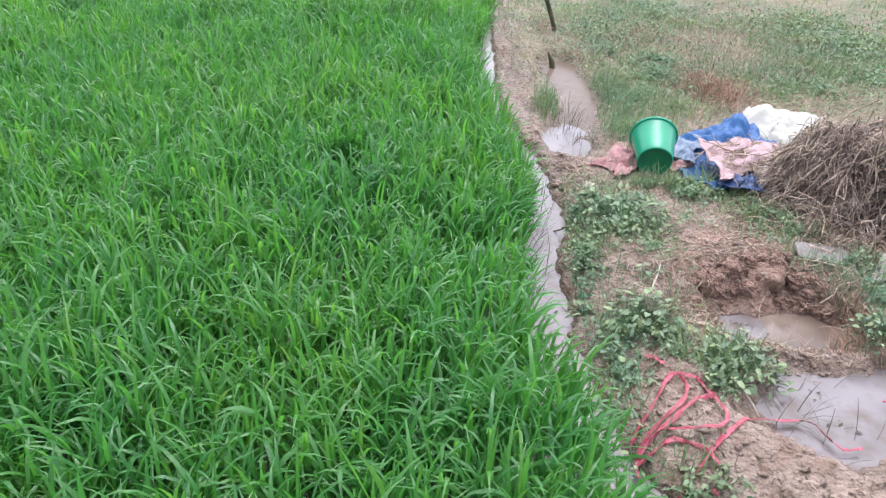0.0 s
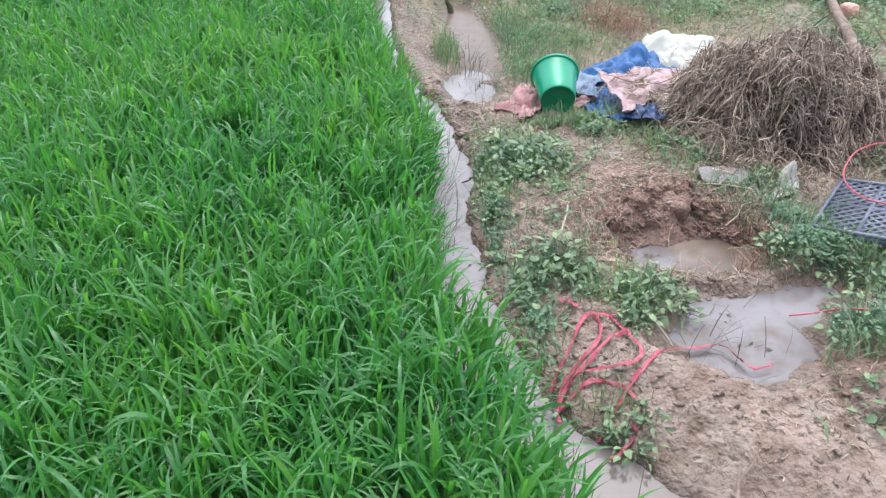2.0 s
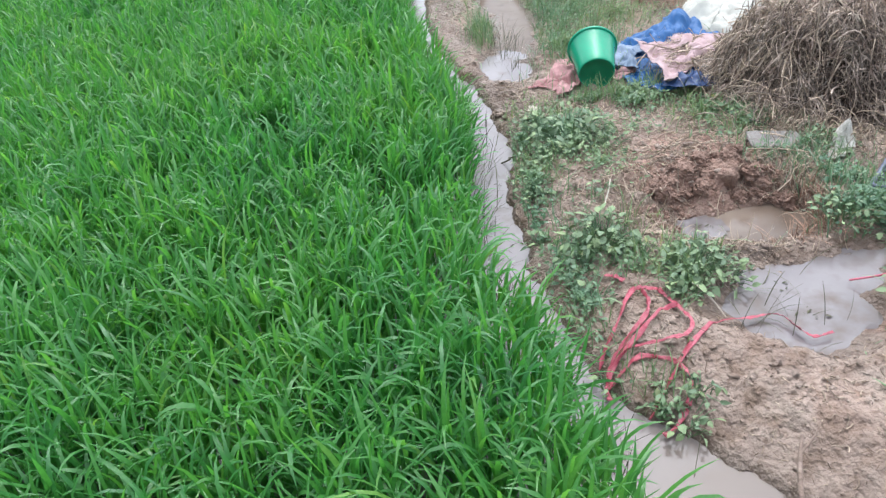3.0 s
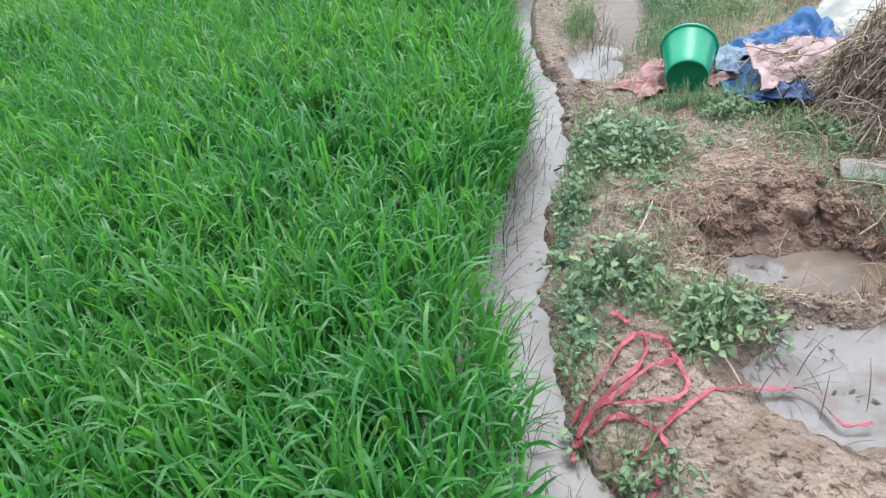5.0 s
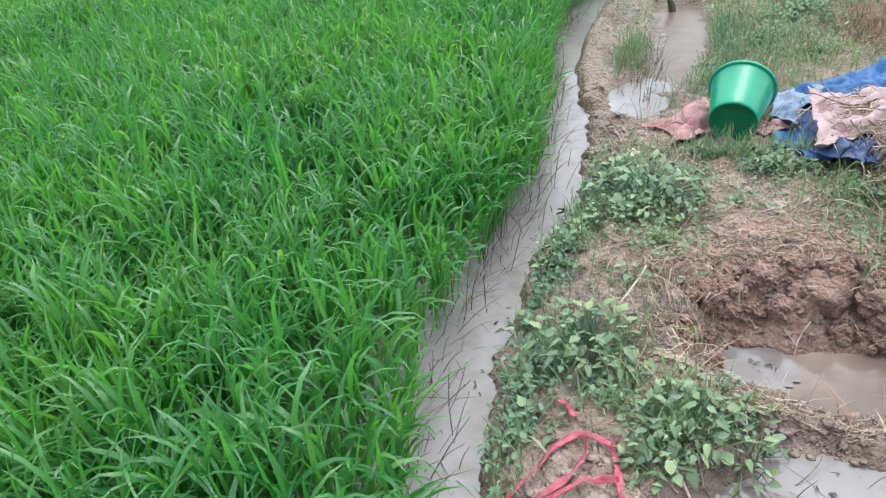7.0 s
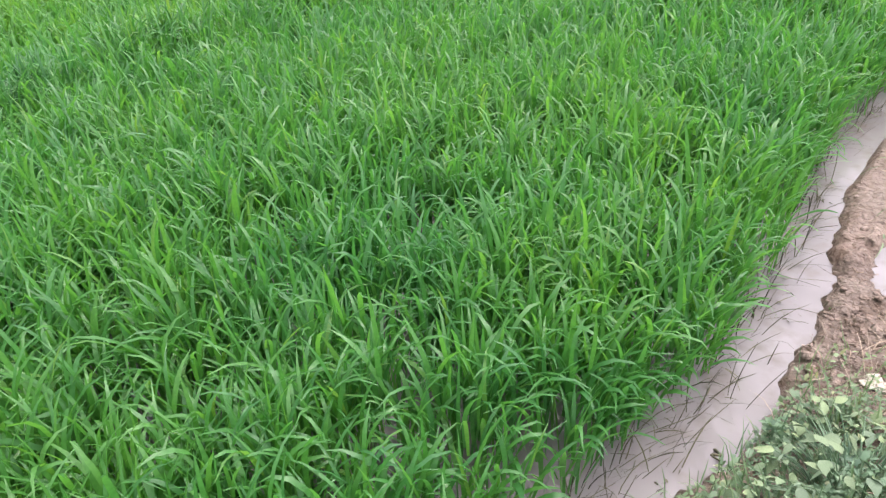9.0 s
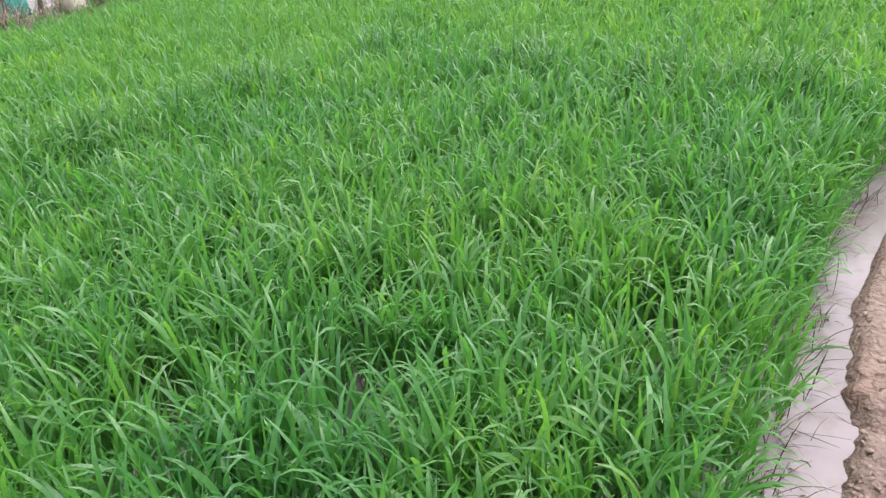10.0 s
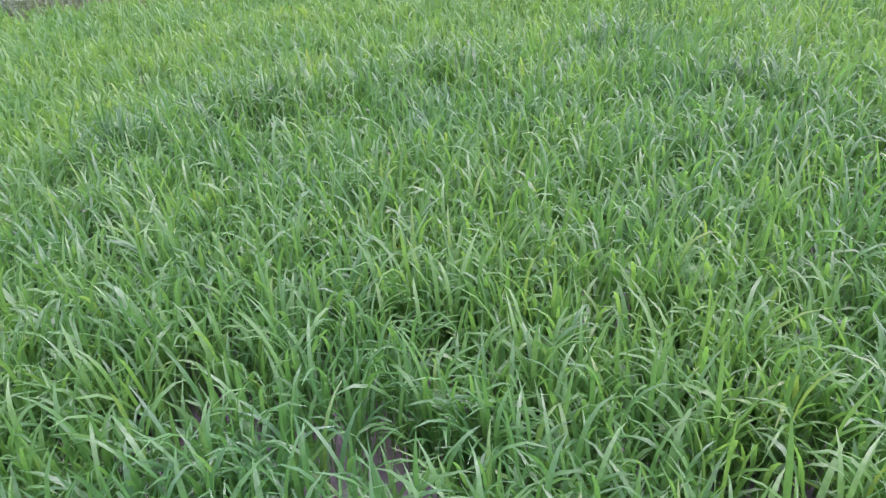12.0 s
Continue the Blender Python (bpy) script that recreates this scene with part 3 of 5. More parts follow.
def smooth_path(points, per=6):
    """A Catmull-Rom line through points."""
    p = np.array(points, float)
    p = np.concatenate([[2 * p[0] - p[1]], p, [2 * p[-1] - p[-2]]])
    out = []
    for k in range(1, len(p) - 2):
        for t in np.arange(per) / per:
            a, b, c, d = p[k - 1 : k + 3]
            out.append(0.5 * (2 * b + (c - a) * t + (2 * a - 5 * b + 4 * c - d) * t**2 + (3 * b - a - 3 * c + d) * t**3))
    return np.array(out + [p[-2]])


def tube(path, radius, sides=6):
    """A round bar along a path; radius: one number or one for each point. The ends are closed to points."""
    path = np.asarray(path, float)
    radius = np.broadcast_to(np.asarray(radius, float), (len(path),))
    if sides > 4:
        a, b = path[0] - path[1], path[-1] - path[-2]
        ends = [path[:1] + 0.02 * a, path[:1] + 0.015 * a, path, path[-1:] + 0.015 * b, path[-1:] + 0.02 * b]
        path = np.concatenate(ends)
        radius = np.concatenate([[radius[0] * 0.05, radius[0] * 0.9], radius, [radius[-1] * 0.9, radius[-1] * 0.05]])
    n = len(path)
    t = np.gradient(path, axis=0)
    t /= np.linalg.norm(t, axis=1)[:, None] + 1e-9
    ref = np.where(np.abs(t[:, 2:3]) > 0.9, np.array([[1.0, 0, 0]]), np.array([[0, 0, 1.0]]))
    u = np.cross(t, ref)
    u /= np.linalg.norm(u, axis=1)[:, None] + 1e-9
    w = np.cross(u, t)
    ang = 2 * np.pi * np.arange(sides) / sides
    ring = np.cos(ang)[None, :, None] * u[:, None] + np.sin(ang)[None, :, None] * w[:, None]
    verts = (path[:, None] + radius[:, None, None] * ring).reshape(-1, 3)
    a = (np.arange(n - 1)[:, None] * sides + np.arange(sides)[None]).ravel()
    b = (np.arange(n - 1)[:, None] * sides + (np.arange(sides)[None] + 1) % sides).ravel()
    return verts, np.stack([a, b, b + sides, a + sides], 1)


# ---- green bucket on its side ----
def bucket(m):
    root = new("bucket")
    tagged(root, "bright green plastic bucket lying on its side on pink cloth", "bucket")
    bm, rings = lathe([(0.099, 0.004), (0.103, 0.0), (0.108, 0.012), (0.113, 0.05), (0.122, 0.11), (0.131, 0.17), (0.138, 0.222), (0.141, 0.23), (0.143, 0.245), (0.140, 0.247), (0.134, 0.222), (0.118, 0.10), (0.106, 0.014)], 48)
    for ring in rings[3:7]:
        for k, v in enumerate(ring):
            v.co.xy *= 1 + 0.004 * math.sin(k * 2 * math.pi * 8 / 48)
    part("body", bm, GREEN_PLASTIC, root)
    bm, rings = lathe([(0.141, 0.234), (0.150, 0.234), (0.153, 0.240), (0.152, 0.248), (0.146, 0.252), (0.139, 0.249)], 48)
    part("rim", bm, GREEN_PLASTIC, root, "rolled green rim")
    bm, rings = lathe([(0.101, 0.003), (0.097, 0.009), (0.030, 0.010), (0.010, 0.007), (0.002, 0.007)], 48)
    bm.faces.new(rings[-1])
    part("base", bm, GREEN_SHADED, root, "green bucket base, darkened for the shade on it")
    root.matrix_world = m
    return root


BUCKET_FOOT, BUCKET_AXIS = Vector((1.018, 3.310, 0.028)), Vector((0.21, 0.95, 0.23)).normalized()
bucket(Matrix.Translation(BUCKET_FOOT) @ BUCKET_AXIS.to_track_quat("Z", "Y").to_matrix().to_4x4() @ Matrix.Diagonal((0.865, 0.865, 0.94, 1)))


# ---- cloths and sack ----
def inside(px, py, poly):
    hit = np.zeros(px.shape, bool)
    for (x0, y0), (x1, y1) in zip(poly, poly[1:] + poly[:1]):
        cross = ((y0 > py) != (y1 > py)) & (px < (x1 - x0) * (py - y0) / (y1 - y0 + 1e-12) + x0)
        hit ^= cross
    return hit


def edge_distance(px, py, poly):
    return np.min([capsule(px, py, x0, y0, x1, y1, 0.0) for (x0, y0), (x1, y1) in zip(poly, poly[1:] + poly[:1])], axis=0)


def crumpled(name, poly, material, label, category, lift, swell, fold, seed, thick=0.004, cell=0.010, lean=0.6, top=None, parent=None):
    """A cloth on the ground: lift over it, swell towards its middle, and sharp creases that run across it."""
    poly = [tuple(p) for p in poly]
    loop = smooth_path(poly + poly[:1], 14)[:-1]
    m = len(loop)
    k = np.arange(m) * 2 * np.pi / m
    ring = np.stack([np.cos(k), np.sin(k)], 1)
    loop = loop + 0.012 * np.stack([fbm(6 * ring[:, 0], 6 * ring[:, 1], 0.5, 3, seed), fbm(6 * ring[:, 0], 6 * ring[:, 1], 0.5, 3, seed + 9)], 1)
    mid = np.array(poly).mean(0)
    size = np.hypot(*(loop - mid).T).max()
    rows = max(10, int(size / cell))
    part_way = np.linspace(0.01, 1, rows)[:, None, None]
    grid = mid + part_way * (loop - mid)[None]
    grid = np.concatenate([grid, grid[:, :1]], 1).reshape(-1, 2)
    faces = grid_faces(m + 1, rows)
    x, y = grid.T
    d = edge_distance(x, y, poly)
    wx, wy = x + 0.03 * fbm(x, y, 0.12, 2, seed + 3), y + 0.03 * fbm(x, y, 0.12, 2, seed + 4)
    folds = 0.5 * fbm(x, y, size * 0.6, 2, seed + 5)
    for k, (turn, wave, share) in enumerate(((0.0, 0.42, 1.0), (0.8, 0.30, 0.8), (-0.6, 0.20, 0.45), (1.5, 0.11, 0.12))):
        c, s, w = math.cos(lean + turn), math.sin(lean + turn), wave * size
        ridge = 1 - np.abs(2 * value_noise((c * wx + s * wy) / (3.5 * w) + 5 * k, (c * wy - s * wx) / w, seed + k) - 1)
        folds = folds + share * (1.5 * np.abs(ridge - 0.55) - 0.35)
    z = height(x, y) + lift + swell * (1 - np.exp(-d / 0.07)) + fold * folds * (0.3 + 0.7 * step(d, 0, 0.05))
    if top:
        z = z + top(x, y)
    z = np.maximum(z, height(x, y) + 0.003)
    o = np.array(parent.location) if parent else np.zeros(3)
    me = mesh_of(name, np.stack([x, y, z], 1) - o, faces, material)
    ob = mesh_part(name, me, parent, label) if parent else tagged(new(name, me), label, category)
    solid = ob.modifiers.new("thickness", "SOLIDIFY")
    solid.thickness, solid.offset = thick, 1
    return ob


tarp = empty("tarpaulin", 1.5, 3.5, 0, "crumpled blue plastic tarpaulin on the bank under pink cloth", "tarpaulin")
crumpled("sheet", [(1.17, 3.36), (1.22, 3.66), (1.33, 3.77), (1.45, 3.86), (1.58, 3.86), (1.70, 4.03), (1.80, 3.95), (1.86, 3.70), (1.95, 3.6), (1.80, 3.42), (1.6, 3.1), (1.45, 3.08), (1.27, 3.05), (1.18, 3.2)], BLUE_TARP, "blue plastic sheet with sharp creases", "", 0.025, 0.02, 0.05, 71, lean=0.4, parent=tarp,
         top=lambda x, y: 0.06 * np.exp(-(((x - 1.68) / 0.13) ** 2 + ((y - 3.84) / 0.12) ** 2)) + 0.05 * np.clip(1 - capsule(x, y, 1.33, 3.66, 1.56, 3.70, 0.0) / 0.06, 0, None))
crumpled("lining", [(1.17, 3.42), (1.21, 3.64), (1.31, 3.73), (1.44, 3.72), (1.41, 3.58), (1.30, 3.5), (1.25, 3.34)], GREY_TARP, "grey-blue turned-over lining", "", 0.05, 0.02, 0.04, 75, lean=0.2, parent=tarp)
crumpled("flap", [(1.25, 3.04), (1.33, 2.95), (1.45, 2.93), (1.57, 2.99), (1.62, 3.1), (1.45, 3.14), (1.32, 3.12)], NAVY_TARP, "dark navy front flap", "", 0.075, 0.025, 0.035, 77, lean=0.1, parent=tarp)
crumpled("pink_cloth", [(0.66, 3.42), (0.80, 3.49), (0.92, 3.67), (1.02, 3.62), (1.1, 3.48), (1.26, 3.45), (1.24, 3.36), (1.12, 3.33), (1.0, 3.40), (0.90, 3.31), (0.84, 3.22), (0.80, 3.25), (0.79, 3.36)], SALMON_CLOTH, "dirty salmon pink cloth lying under the green bucket", "cloth", 0.02, 0.012, 0.055, 81, lean=0.9,
         top=lambda x, y: 0.035 * np.exp(-(((x - 0.90) / 0.05) ** 2 + ((y - 3.52) / 0.12) ** 2)))
crumpled("pink_cloth", [(1.31, 3.53), (1.45, 3.47), (1.60, 3.56), (1.76, 3.44), (1.78, 3.28), (1.66, 3.15), (1.50, 3.10), (1.40, 3.07), (1.27, 3.01), (1.29, 3.2)], PINK_CLOTH, "crumpled faded pink cloth lying on blue tarpaulin", "cloth", 0.115, 0.012, 0.055, 91, lean=0.7)
crumpled("white_sack", [(1.79, 4.0), (1.86, 4.14), (1.99, 4.27), (2.06, 4.12), (2.22, 4.13), (2.31, 4.0), (2.22, 3.84), (2.05, 3.66), (1.9, 3.62), (1.80, 3.70)], SACK, "crumpled white woven plastic sack beside blue tarpaulin", "sack", 0.02, 0.075, 0.02, 101, lean=1.2,
         top=lambda x, y: 0.05 * np.exp(-(((x - 1.92) / 0.1) ** 2 + ((y - 4.04) / 0.14) ** 2)))


# ---- heap of pulled dry stems ----
HEAP_X, HEAP_Y, HEAP_TURN = 2.01, 2.86, radians(-22)


def heap_height(x, y):
    u = (x - HEAP_X) * math.cos(HEAP_TURN) + (y - HEAP_Y) * math.sin(HEAP_TURN)
    w = -(x - HEAP_X) * math.sin(HEAP_TURN) + (y - HEAP_Y) * math.cos(HEAP_TURN)
    r = np.hypot(u / 0.56, w / 0.42)
    dome = np.clip(1 - r**3.6, 0, None) ** 0.9
    hollow = 0.07 * np.exp(-(((x - 2.0) / 0.07) ** 2 + ((y - 2.83) / 0.05) ** 2))
    return 0.31 * dome + 0.04 * np.exp(-(((u + 0.05) / 0.25) ** 2 + (w / 0.2) ** 2)) + 0.16 * dome * fbm(x, y, 0.17, 3, 113) - hollow + 0.05 * np.exp(-(((x - 1.60) / 0.16) ** 2 + ((y - 2.72) / 0.26) ** 2)), r


def brush_heap():
    root = empty("brush_heap", HEAP_X, HEAP_Y, 0, "tangled heap of dry grey-brown pulled weed stems", "brush heap")
    k = np.linspace(0, 1, 26)[:, None]
    a = np.linspace(0, 2 * np.pi, 61)[None]
    u, w = 0.56 * k * np.cos(a), 0.40 * k * np.sin(a)
    x = u * math.cos(HEAP_TURN) - w * math.sin(HEAP_TURN)
    y = u * math.sin(HEAP_TURN) + w * math.cos(HEAP_TURN)
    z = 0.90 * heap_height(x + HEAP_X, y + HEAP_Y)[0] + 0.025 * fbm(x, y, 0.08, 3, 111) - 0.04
    # added dark body that shows through the gaps as their shade
    mesh_part("core", mesh_of("core", np.stack([x, y, z + 0 * a], -1).reshape(-1, 3), grid_faces(61, 26), HEAP_SHADE), root, "solid filler inside the heap, coloured dark for the shade between stems")
    r = np.random.default_rng(31)
    n, k = 13000, 7
    rad = np.sqrt(r.random(n)) * 1.05
    ang = r.uniform(0, 2 * np.pi, n)
    u, w = 0.56 * rad * np.cos(ang), 0.43 * rad * np.sin(ang)
    cx, cy = u * math.cos(HEAP_TURN) - w * math.sin(HEAP_TURN), u * math.sin(HEAP_TURN) + w * math.cos(HEAP_TURN)
    kind = np.arange(n) % 36
    stray, front = kind < 6, kind == 8
    cx, cy = np.where(stray, r.normal(-0.42, 0.12, n), cx), np.where(stray, r.normal(0.0, 0.29, n), cy)
    cx, cy = np.where(front, r.normal(-0.25, 0.25, n), cx), np.where(front, r.normal(-0.42, 0.09, n), cy)
    long = np.arange(n) < 260
    length = np.where(long, r.uniform(0.3, 0.6, n), r.gamma(2.6, 0.034, n) + 0.03)
    head, bow, wag = r.uniform(0, 2 * np.pi, n), r.normal(0, 0.8, n), r.normal(0, 0.25, n)
    bow = np.where(long, 0.35 * bow, bow)
    t = np.linspace(-0.5, 0.5, k)[None]
    way = head[:, None] + bow[:, None] * t + wag[:, None] * np.sin(9 * t + head[:, None]) + np.cumsum(r.normal(0, 0.15, (n, k)), 1)
    px, py = np.cumsum(np.cos(way), 1) * length[:, None] / k, np.cumsum(np.sin(way), 1) * length[:, None] / k
    px, py = cx[:, None] + px - px.mean(1, keepdims=True), cy[:, None] + py - py.mean(1, keepdims=True)
    hz, rr = heap_height(px + HEAP_X, py + HEAP_Y)
    land = height(px + HEAP_X, py + HEAP_Y) + 0.135 * (1 - step(np.hypot((px + HEAP_X - 1.54) / 0.26, (py + HEAP_Y - 3.26) / 0.28), 0.8, 1.1))
    arch = (r.gamma(1.3, 0.02, n) + np.where(long, r.uniform(0.0, 0.03, n), 0))[:, None] * (1 - 4 * t**2)
    lift = r.uniform(-0.10, 0.03, n)[:, None] + r.normal(0, 0.42, n)[:, None] * t * length[:, None] + arch
    middle = np.maximum(hz * 0.95, 0).mean(1, keepdims=True)
    follow = np.where(long, 0.75, r.beta(1.2, 1.6, n))[:, None]
    pz = np.maximum(follow * hz * 0.95 + (1 - follow) * middle + lift, land + 0.004)
    thick = np.where(long, r.uniform(0.0018, 0.0036, n), r.choice((0.0010, 0.0016, 0.0024, 0.0036), n, p=(0.28, 0.38, 0.25, 0.09)))
    paths = np.stack([px, py, pz], -1)
    for pale, material, label in ((False, TWIGS, "loose grey-brown dry brush"), (True, STRAW, "loose pale dry straw")):
        some = [j for j in range(n) if (j % 6 == 0 or j < 130 or (j % 36 < 9 and j % 3 > 0)) == pale]
        v, f = joined([tube(paths[j], thick[j] * np.linspace(1.15, 0.6, k), 3) for j in some])
        tagged(mesh_part("dry_brush", mesh_of("dry_brush", v, f, material), root, label), kind="stuff")


brush_heap()
scrap_top = 0.95 * float(heap_height(np.float64(1.93), np.float64(2.68))[0])


# ---- pole, crate, cord and small rubbish ----
def thing_tube(name, pts, radius, material, label, category, sides=8, per=6, group=""):
    p = smooth_path(pts, per)
    v, f = tube(p, np.interp(np.linspace(0, 1, len(p)), np.linspace(0, 1, np.size(radius)), np.atleast_1d(radius)), sides)
    return tagged(new(name, mesh_of(name, v, f, material)), label, category, group)


thing_tube("wooden_pole", [(2.20, 2.14, 0.05), (2.23, 2.20, 0.055), (2.37, 2.50, 0.09), (2.56, 2.90, 0.12), (2.76, 3.35, 0.125), (2.985, 3.78, 0.115), (3.13, 4.07, 0.105), (3.42, 4.59, 0.10), (3.74, 5.13, 0.09), (3.92, 5.45, 0.07)], (0.033, 0.034, 0.033, 0.032, 0.031, 0.030, 0.028, 0.026, 0.024, 0.022), BARK, "weathered bare wooden pole lying behind the brush heap", "pole", 12)


def lattice_crate(m, wide=0.34, deep=0.46):
    """A shallow tray of dark plastic: rim, low walls and a floor of crossed bars."""
    root = new("plastic_crate")
    tagged(root, "dark grey plastic lattice crate tray lying on weeds", "crate")

    def bar(bm, ax, ay, bx, by, z, w, h):
        d = Vector((bx - ax, by - ay, 0))
        mat = Matrix.Translation(((ax + bx) / 2, (ay + by) / 2, z)) @ Matrix.Rotation(math.atan2(d.y, d.x), 4, "Z") @ Matrix.Diagonal((d.length, w, h, 1))
        bmesh.ops.create_cube(bm, size=1, matrix=mat)

    hw, hd = wide / 2, deep / 2
    loop = []
    for cx, cy, a0 in ((1, 1, 0), (-1, 1, 90), (-1, -1, 180), (1, -1, 270)):
        for k in range(7):
            a = radians(a0 + 15 * k)
            loop.append((cx * (hw - 0.03) + 0.03 * math.cos(a), cy * (hd - 0.03) + 0.03 * math.sin(a), math.cos(a), math.sin(a)))
    bm = bmesh.new()
    rings = [[bm.verts.new((x + d * nx, y + d * ny, z)) for x, y, nx, ny in loop] for d, z in ((-0.016, 0.046), (-0.014, 0.0525), (-0.003, 0.0535), (0.0, 0.050), (0.001, 0.040), (-0.002, 0.040), (-0.014, 0.044))]
    for ra, rb in zip(rings, rings[1:] + rings[:1]):
        for k in range(len(loop)):
            n = (k + 1) % len(loop)
            bm.faces.new((ra[k], ra[n], rb[n], rb[k]))
    part("rim", bm, CRATE, root, "narrow rounded grey rim of the crate")
    for s in (-1, 1):
        for axis in (0, 1):
            bm = bmesh.new()
            if axis:
                bar(bm, -hw + 0.03, s * (hd - 0.006), hw - 0.03, s * (hd - 0.006), 0.026, 0.005, 0.030)
            else:
                bar(bm, s * (hw - 0.006), -hd + 0.03, s * (hw - 0.006), hd - 0.03, 0.026, 0.005, 0.030)
            part("side_wall", bm, CRATE, root)
    bm = bmesh.new()
    pitch = 0.030
    for s in (-1, 1):
        k = -(hw + hd)
        while k < hw + hd:
            # the line x - s * y = k, cut to the floor
            lo, hi = max(-hd + 0.010, (-hw + 0.010 - k) * s if s > 0 else (k - hw + 0.010)), min(hd - 0.010, (hw - 0.010 - k) * s if s > 0 else (k + hw - 0.010))
            if hi - lo > 0.012:
                bar(bm, k + s * lo, lo, k + s * hi, hi, 0.044 + 0.0012 * s, 0.0125, 0.004)
            k += pitch * 1.414
    for x in (0.0,):
        bar(bm, x, -hd + 0.02, x, hd - 0.02, 0.0475, 0.016, 0.004)
    bar(bm, -hw + 0.02, 0, hw - 0.02, 0, 0.0482, 0.016, 0.004)
    for v in bm.verts:
        v.co.z -= 0.012 * (1 - (v.co.x / hw) ** 2) * (1 - (v.co.y / hd) ** 2)
    part("lattice_floor", bm, CRATE, root, "crossed diagonal bars with open diamonds")
    root.matrix_world = m
    return root


lattice_crate(pose(1.873, 1.986, 0.016, 0, -10, -48.9), 0.326, 0.462)

thing_tube("cord", [(2.34, 2.04, 0.05), (2.25, 2.13, 0.12), (2.27, 2.24, 0.13), (2.25, 2.31, 0.125), (2.17, 2.37, 0.12), (2.05, 2.34, 0.12), (1.95, 2.27, 0.12), (1.87, 2.19, 0.11), (1.855, 2.13, 0.085), (1.87, 2.04, 0.078), (1.93, 1.985, 0.078), (2.06, 1.96, 0.08), (2.16, 1.92, 0.085), (2.12, 1.83, 0.09), (1.96, 1.77, 0.085), (1.84, 1.71, 0.08), (1.73, 1.60, 0.08), (1.61, 1.51, 0.08), (1.48, 1.43, 0.08), (1.40, 1.48, 0.05), (1.34, 1.53, 0.0), (1.28, 1.57, -0.035)], 0.0034, CORD, "pinkish red cord trailing over the crate and weeds", "cord", 7)


def ribbon_thing(name, strands, width, material, label, category):
    """A crinkled flat plastic tape, strand by strand, laid over the ground."""
    root = empty(name, *strands[0][1], 0, label, category)
    o = Vector(root.location)
    r = np.random.default_rng(5)
    for over, *line in strands:
        p = smooth_path([(*q, over) for q in line], 9)
        p[:, 2] += np.maximum(np.maximum(height(p[:, 0], p[:, 1]), PADDY_LEVEL), np.where(p[:, 0] > 0.85, PUDDLE_LEVEL + 0.008, -1))
        n = len(p)
        soft = np.convolve(np.pad(p[:, 2], 7, mode="edge"), np.ones(15) / 15, "valid")
        p[:, 2] = np.maximum(p[:, 2] - 0.006, soft)
        t = np.gradient(p, axis=0)
        t /= np.linalg.norm(t, axis=1)[:, None]
        side = np.cross(t, (0, 0, 1.0))
        side /= np.linalg.norm(side, axis=1)[:, None]
        tilt = 1.3 * fbm(np.arange(n) * 0.09, np.full(n, 3.0), 1.0, 2, int(r.integers(99))) + r.uniform(-0.3, 0.3)
        across = np.cos(tilt)[:, None] * side + np.sin(tilt)[:, None] * np.array((0, 0, 1.0))
        w = width * (0.95 + 0.75 * fbm(np.arange(n) * 0.3, np.zeros(n), 1.0, 2, 7))
        cols = []
        for j, k in enumerate((-0.5, -0.2, 0.15, 0.5)):
            cols.append(p + across * (w * k)[:, None] + np.array((0, 0, 1.0)) * (0.0017 * r.normal(size=n) + (0.0 if j in (1,) else 0.002))[:, None])
        v = np.stack(cols, 1).reshape(-1, 3) - np.array(o)
        ob = mesh_part("strand", mesh_of("strand", v, grid_faces(4, n), material), root)
        solid = ob.modifiers.new("thickness", "SOLIDIFY")
        solid.thickness, solid.offset = 0.0009, 0


TAPE = [  # height over the ground, then the line in plan
    (0.016, (0.648, 1.626), (0.598, 1.648), (0.558, 1.633), (0.480, 1.536), (0.415, 1.468), (0.380, 1.417)),
    (0.018, (0.594, 1.637), (0.592, 1.571), (0.557, 1.511), (0.487, 1.464), (0.426, 1.419), (0.387, 1.365), (0.378, 1.31)),
    (0.020, (0.648, 1.626), (0.657, 1.588), (0.667, 1.524), (0.677, 1.445), (0.639, 1.400), (0.564, 1.403), (0.469, 1.427), (0.417, 1.397), (0.386, 1.356)),
    (0.022, (0.667, 1.524), (0.592, 1.498), (0.514, 1.453), (0.440, 1.415), (0.39, 1.37)),
    (0.014, (0.379, 1.347), (0.436, 1.372), (0.494, 1.393), (0.545, 1.367), (0.587, 1.330), (0.604, 1.270), (0.568, 1.208)),
    (0.010, (0.461, 1.214), (0.534, 1.281), (0.641, 1.372), (0.786, 1.466), (0.901, 1.483), (0.980, 1.475), (1.006, 1.409), (1.028, 1.360), (1.092, 1.361)),
    (0.012, (0.568, 1.208), (0.519, 1.171), (0.480, 1.157)),
    (0.014, (0.518, 1.767), (0.540, 1.743), (0.562, 1.704)),
]
ribbon_thing("plastic_tape", TAPE, 0.0135, RED_TAPE, "tangled red plastic tape on mud beside the ditch", "tape")


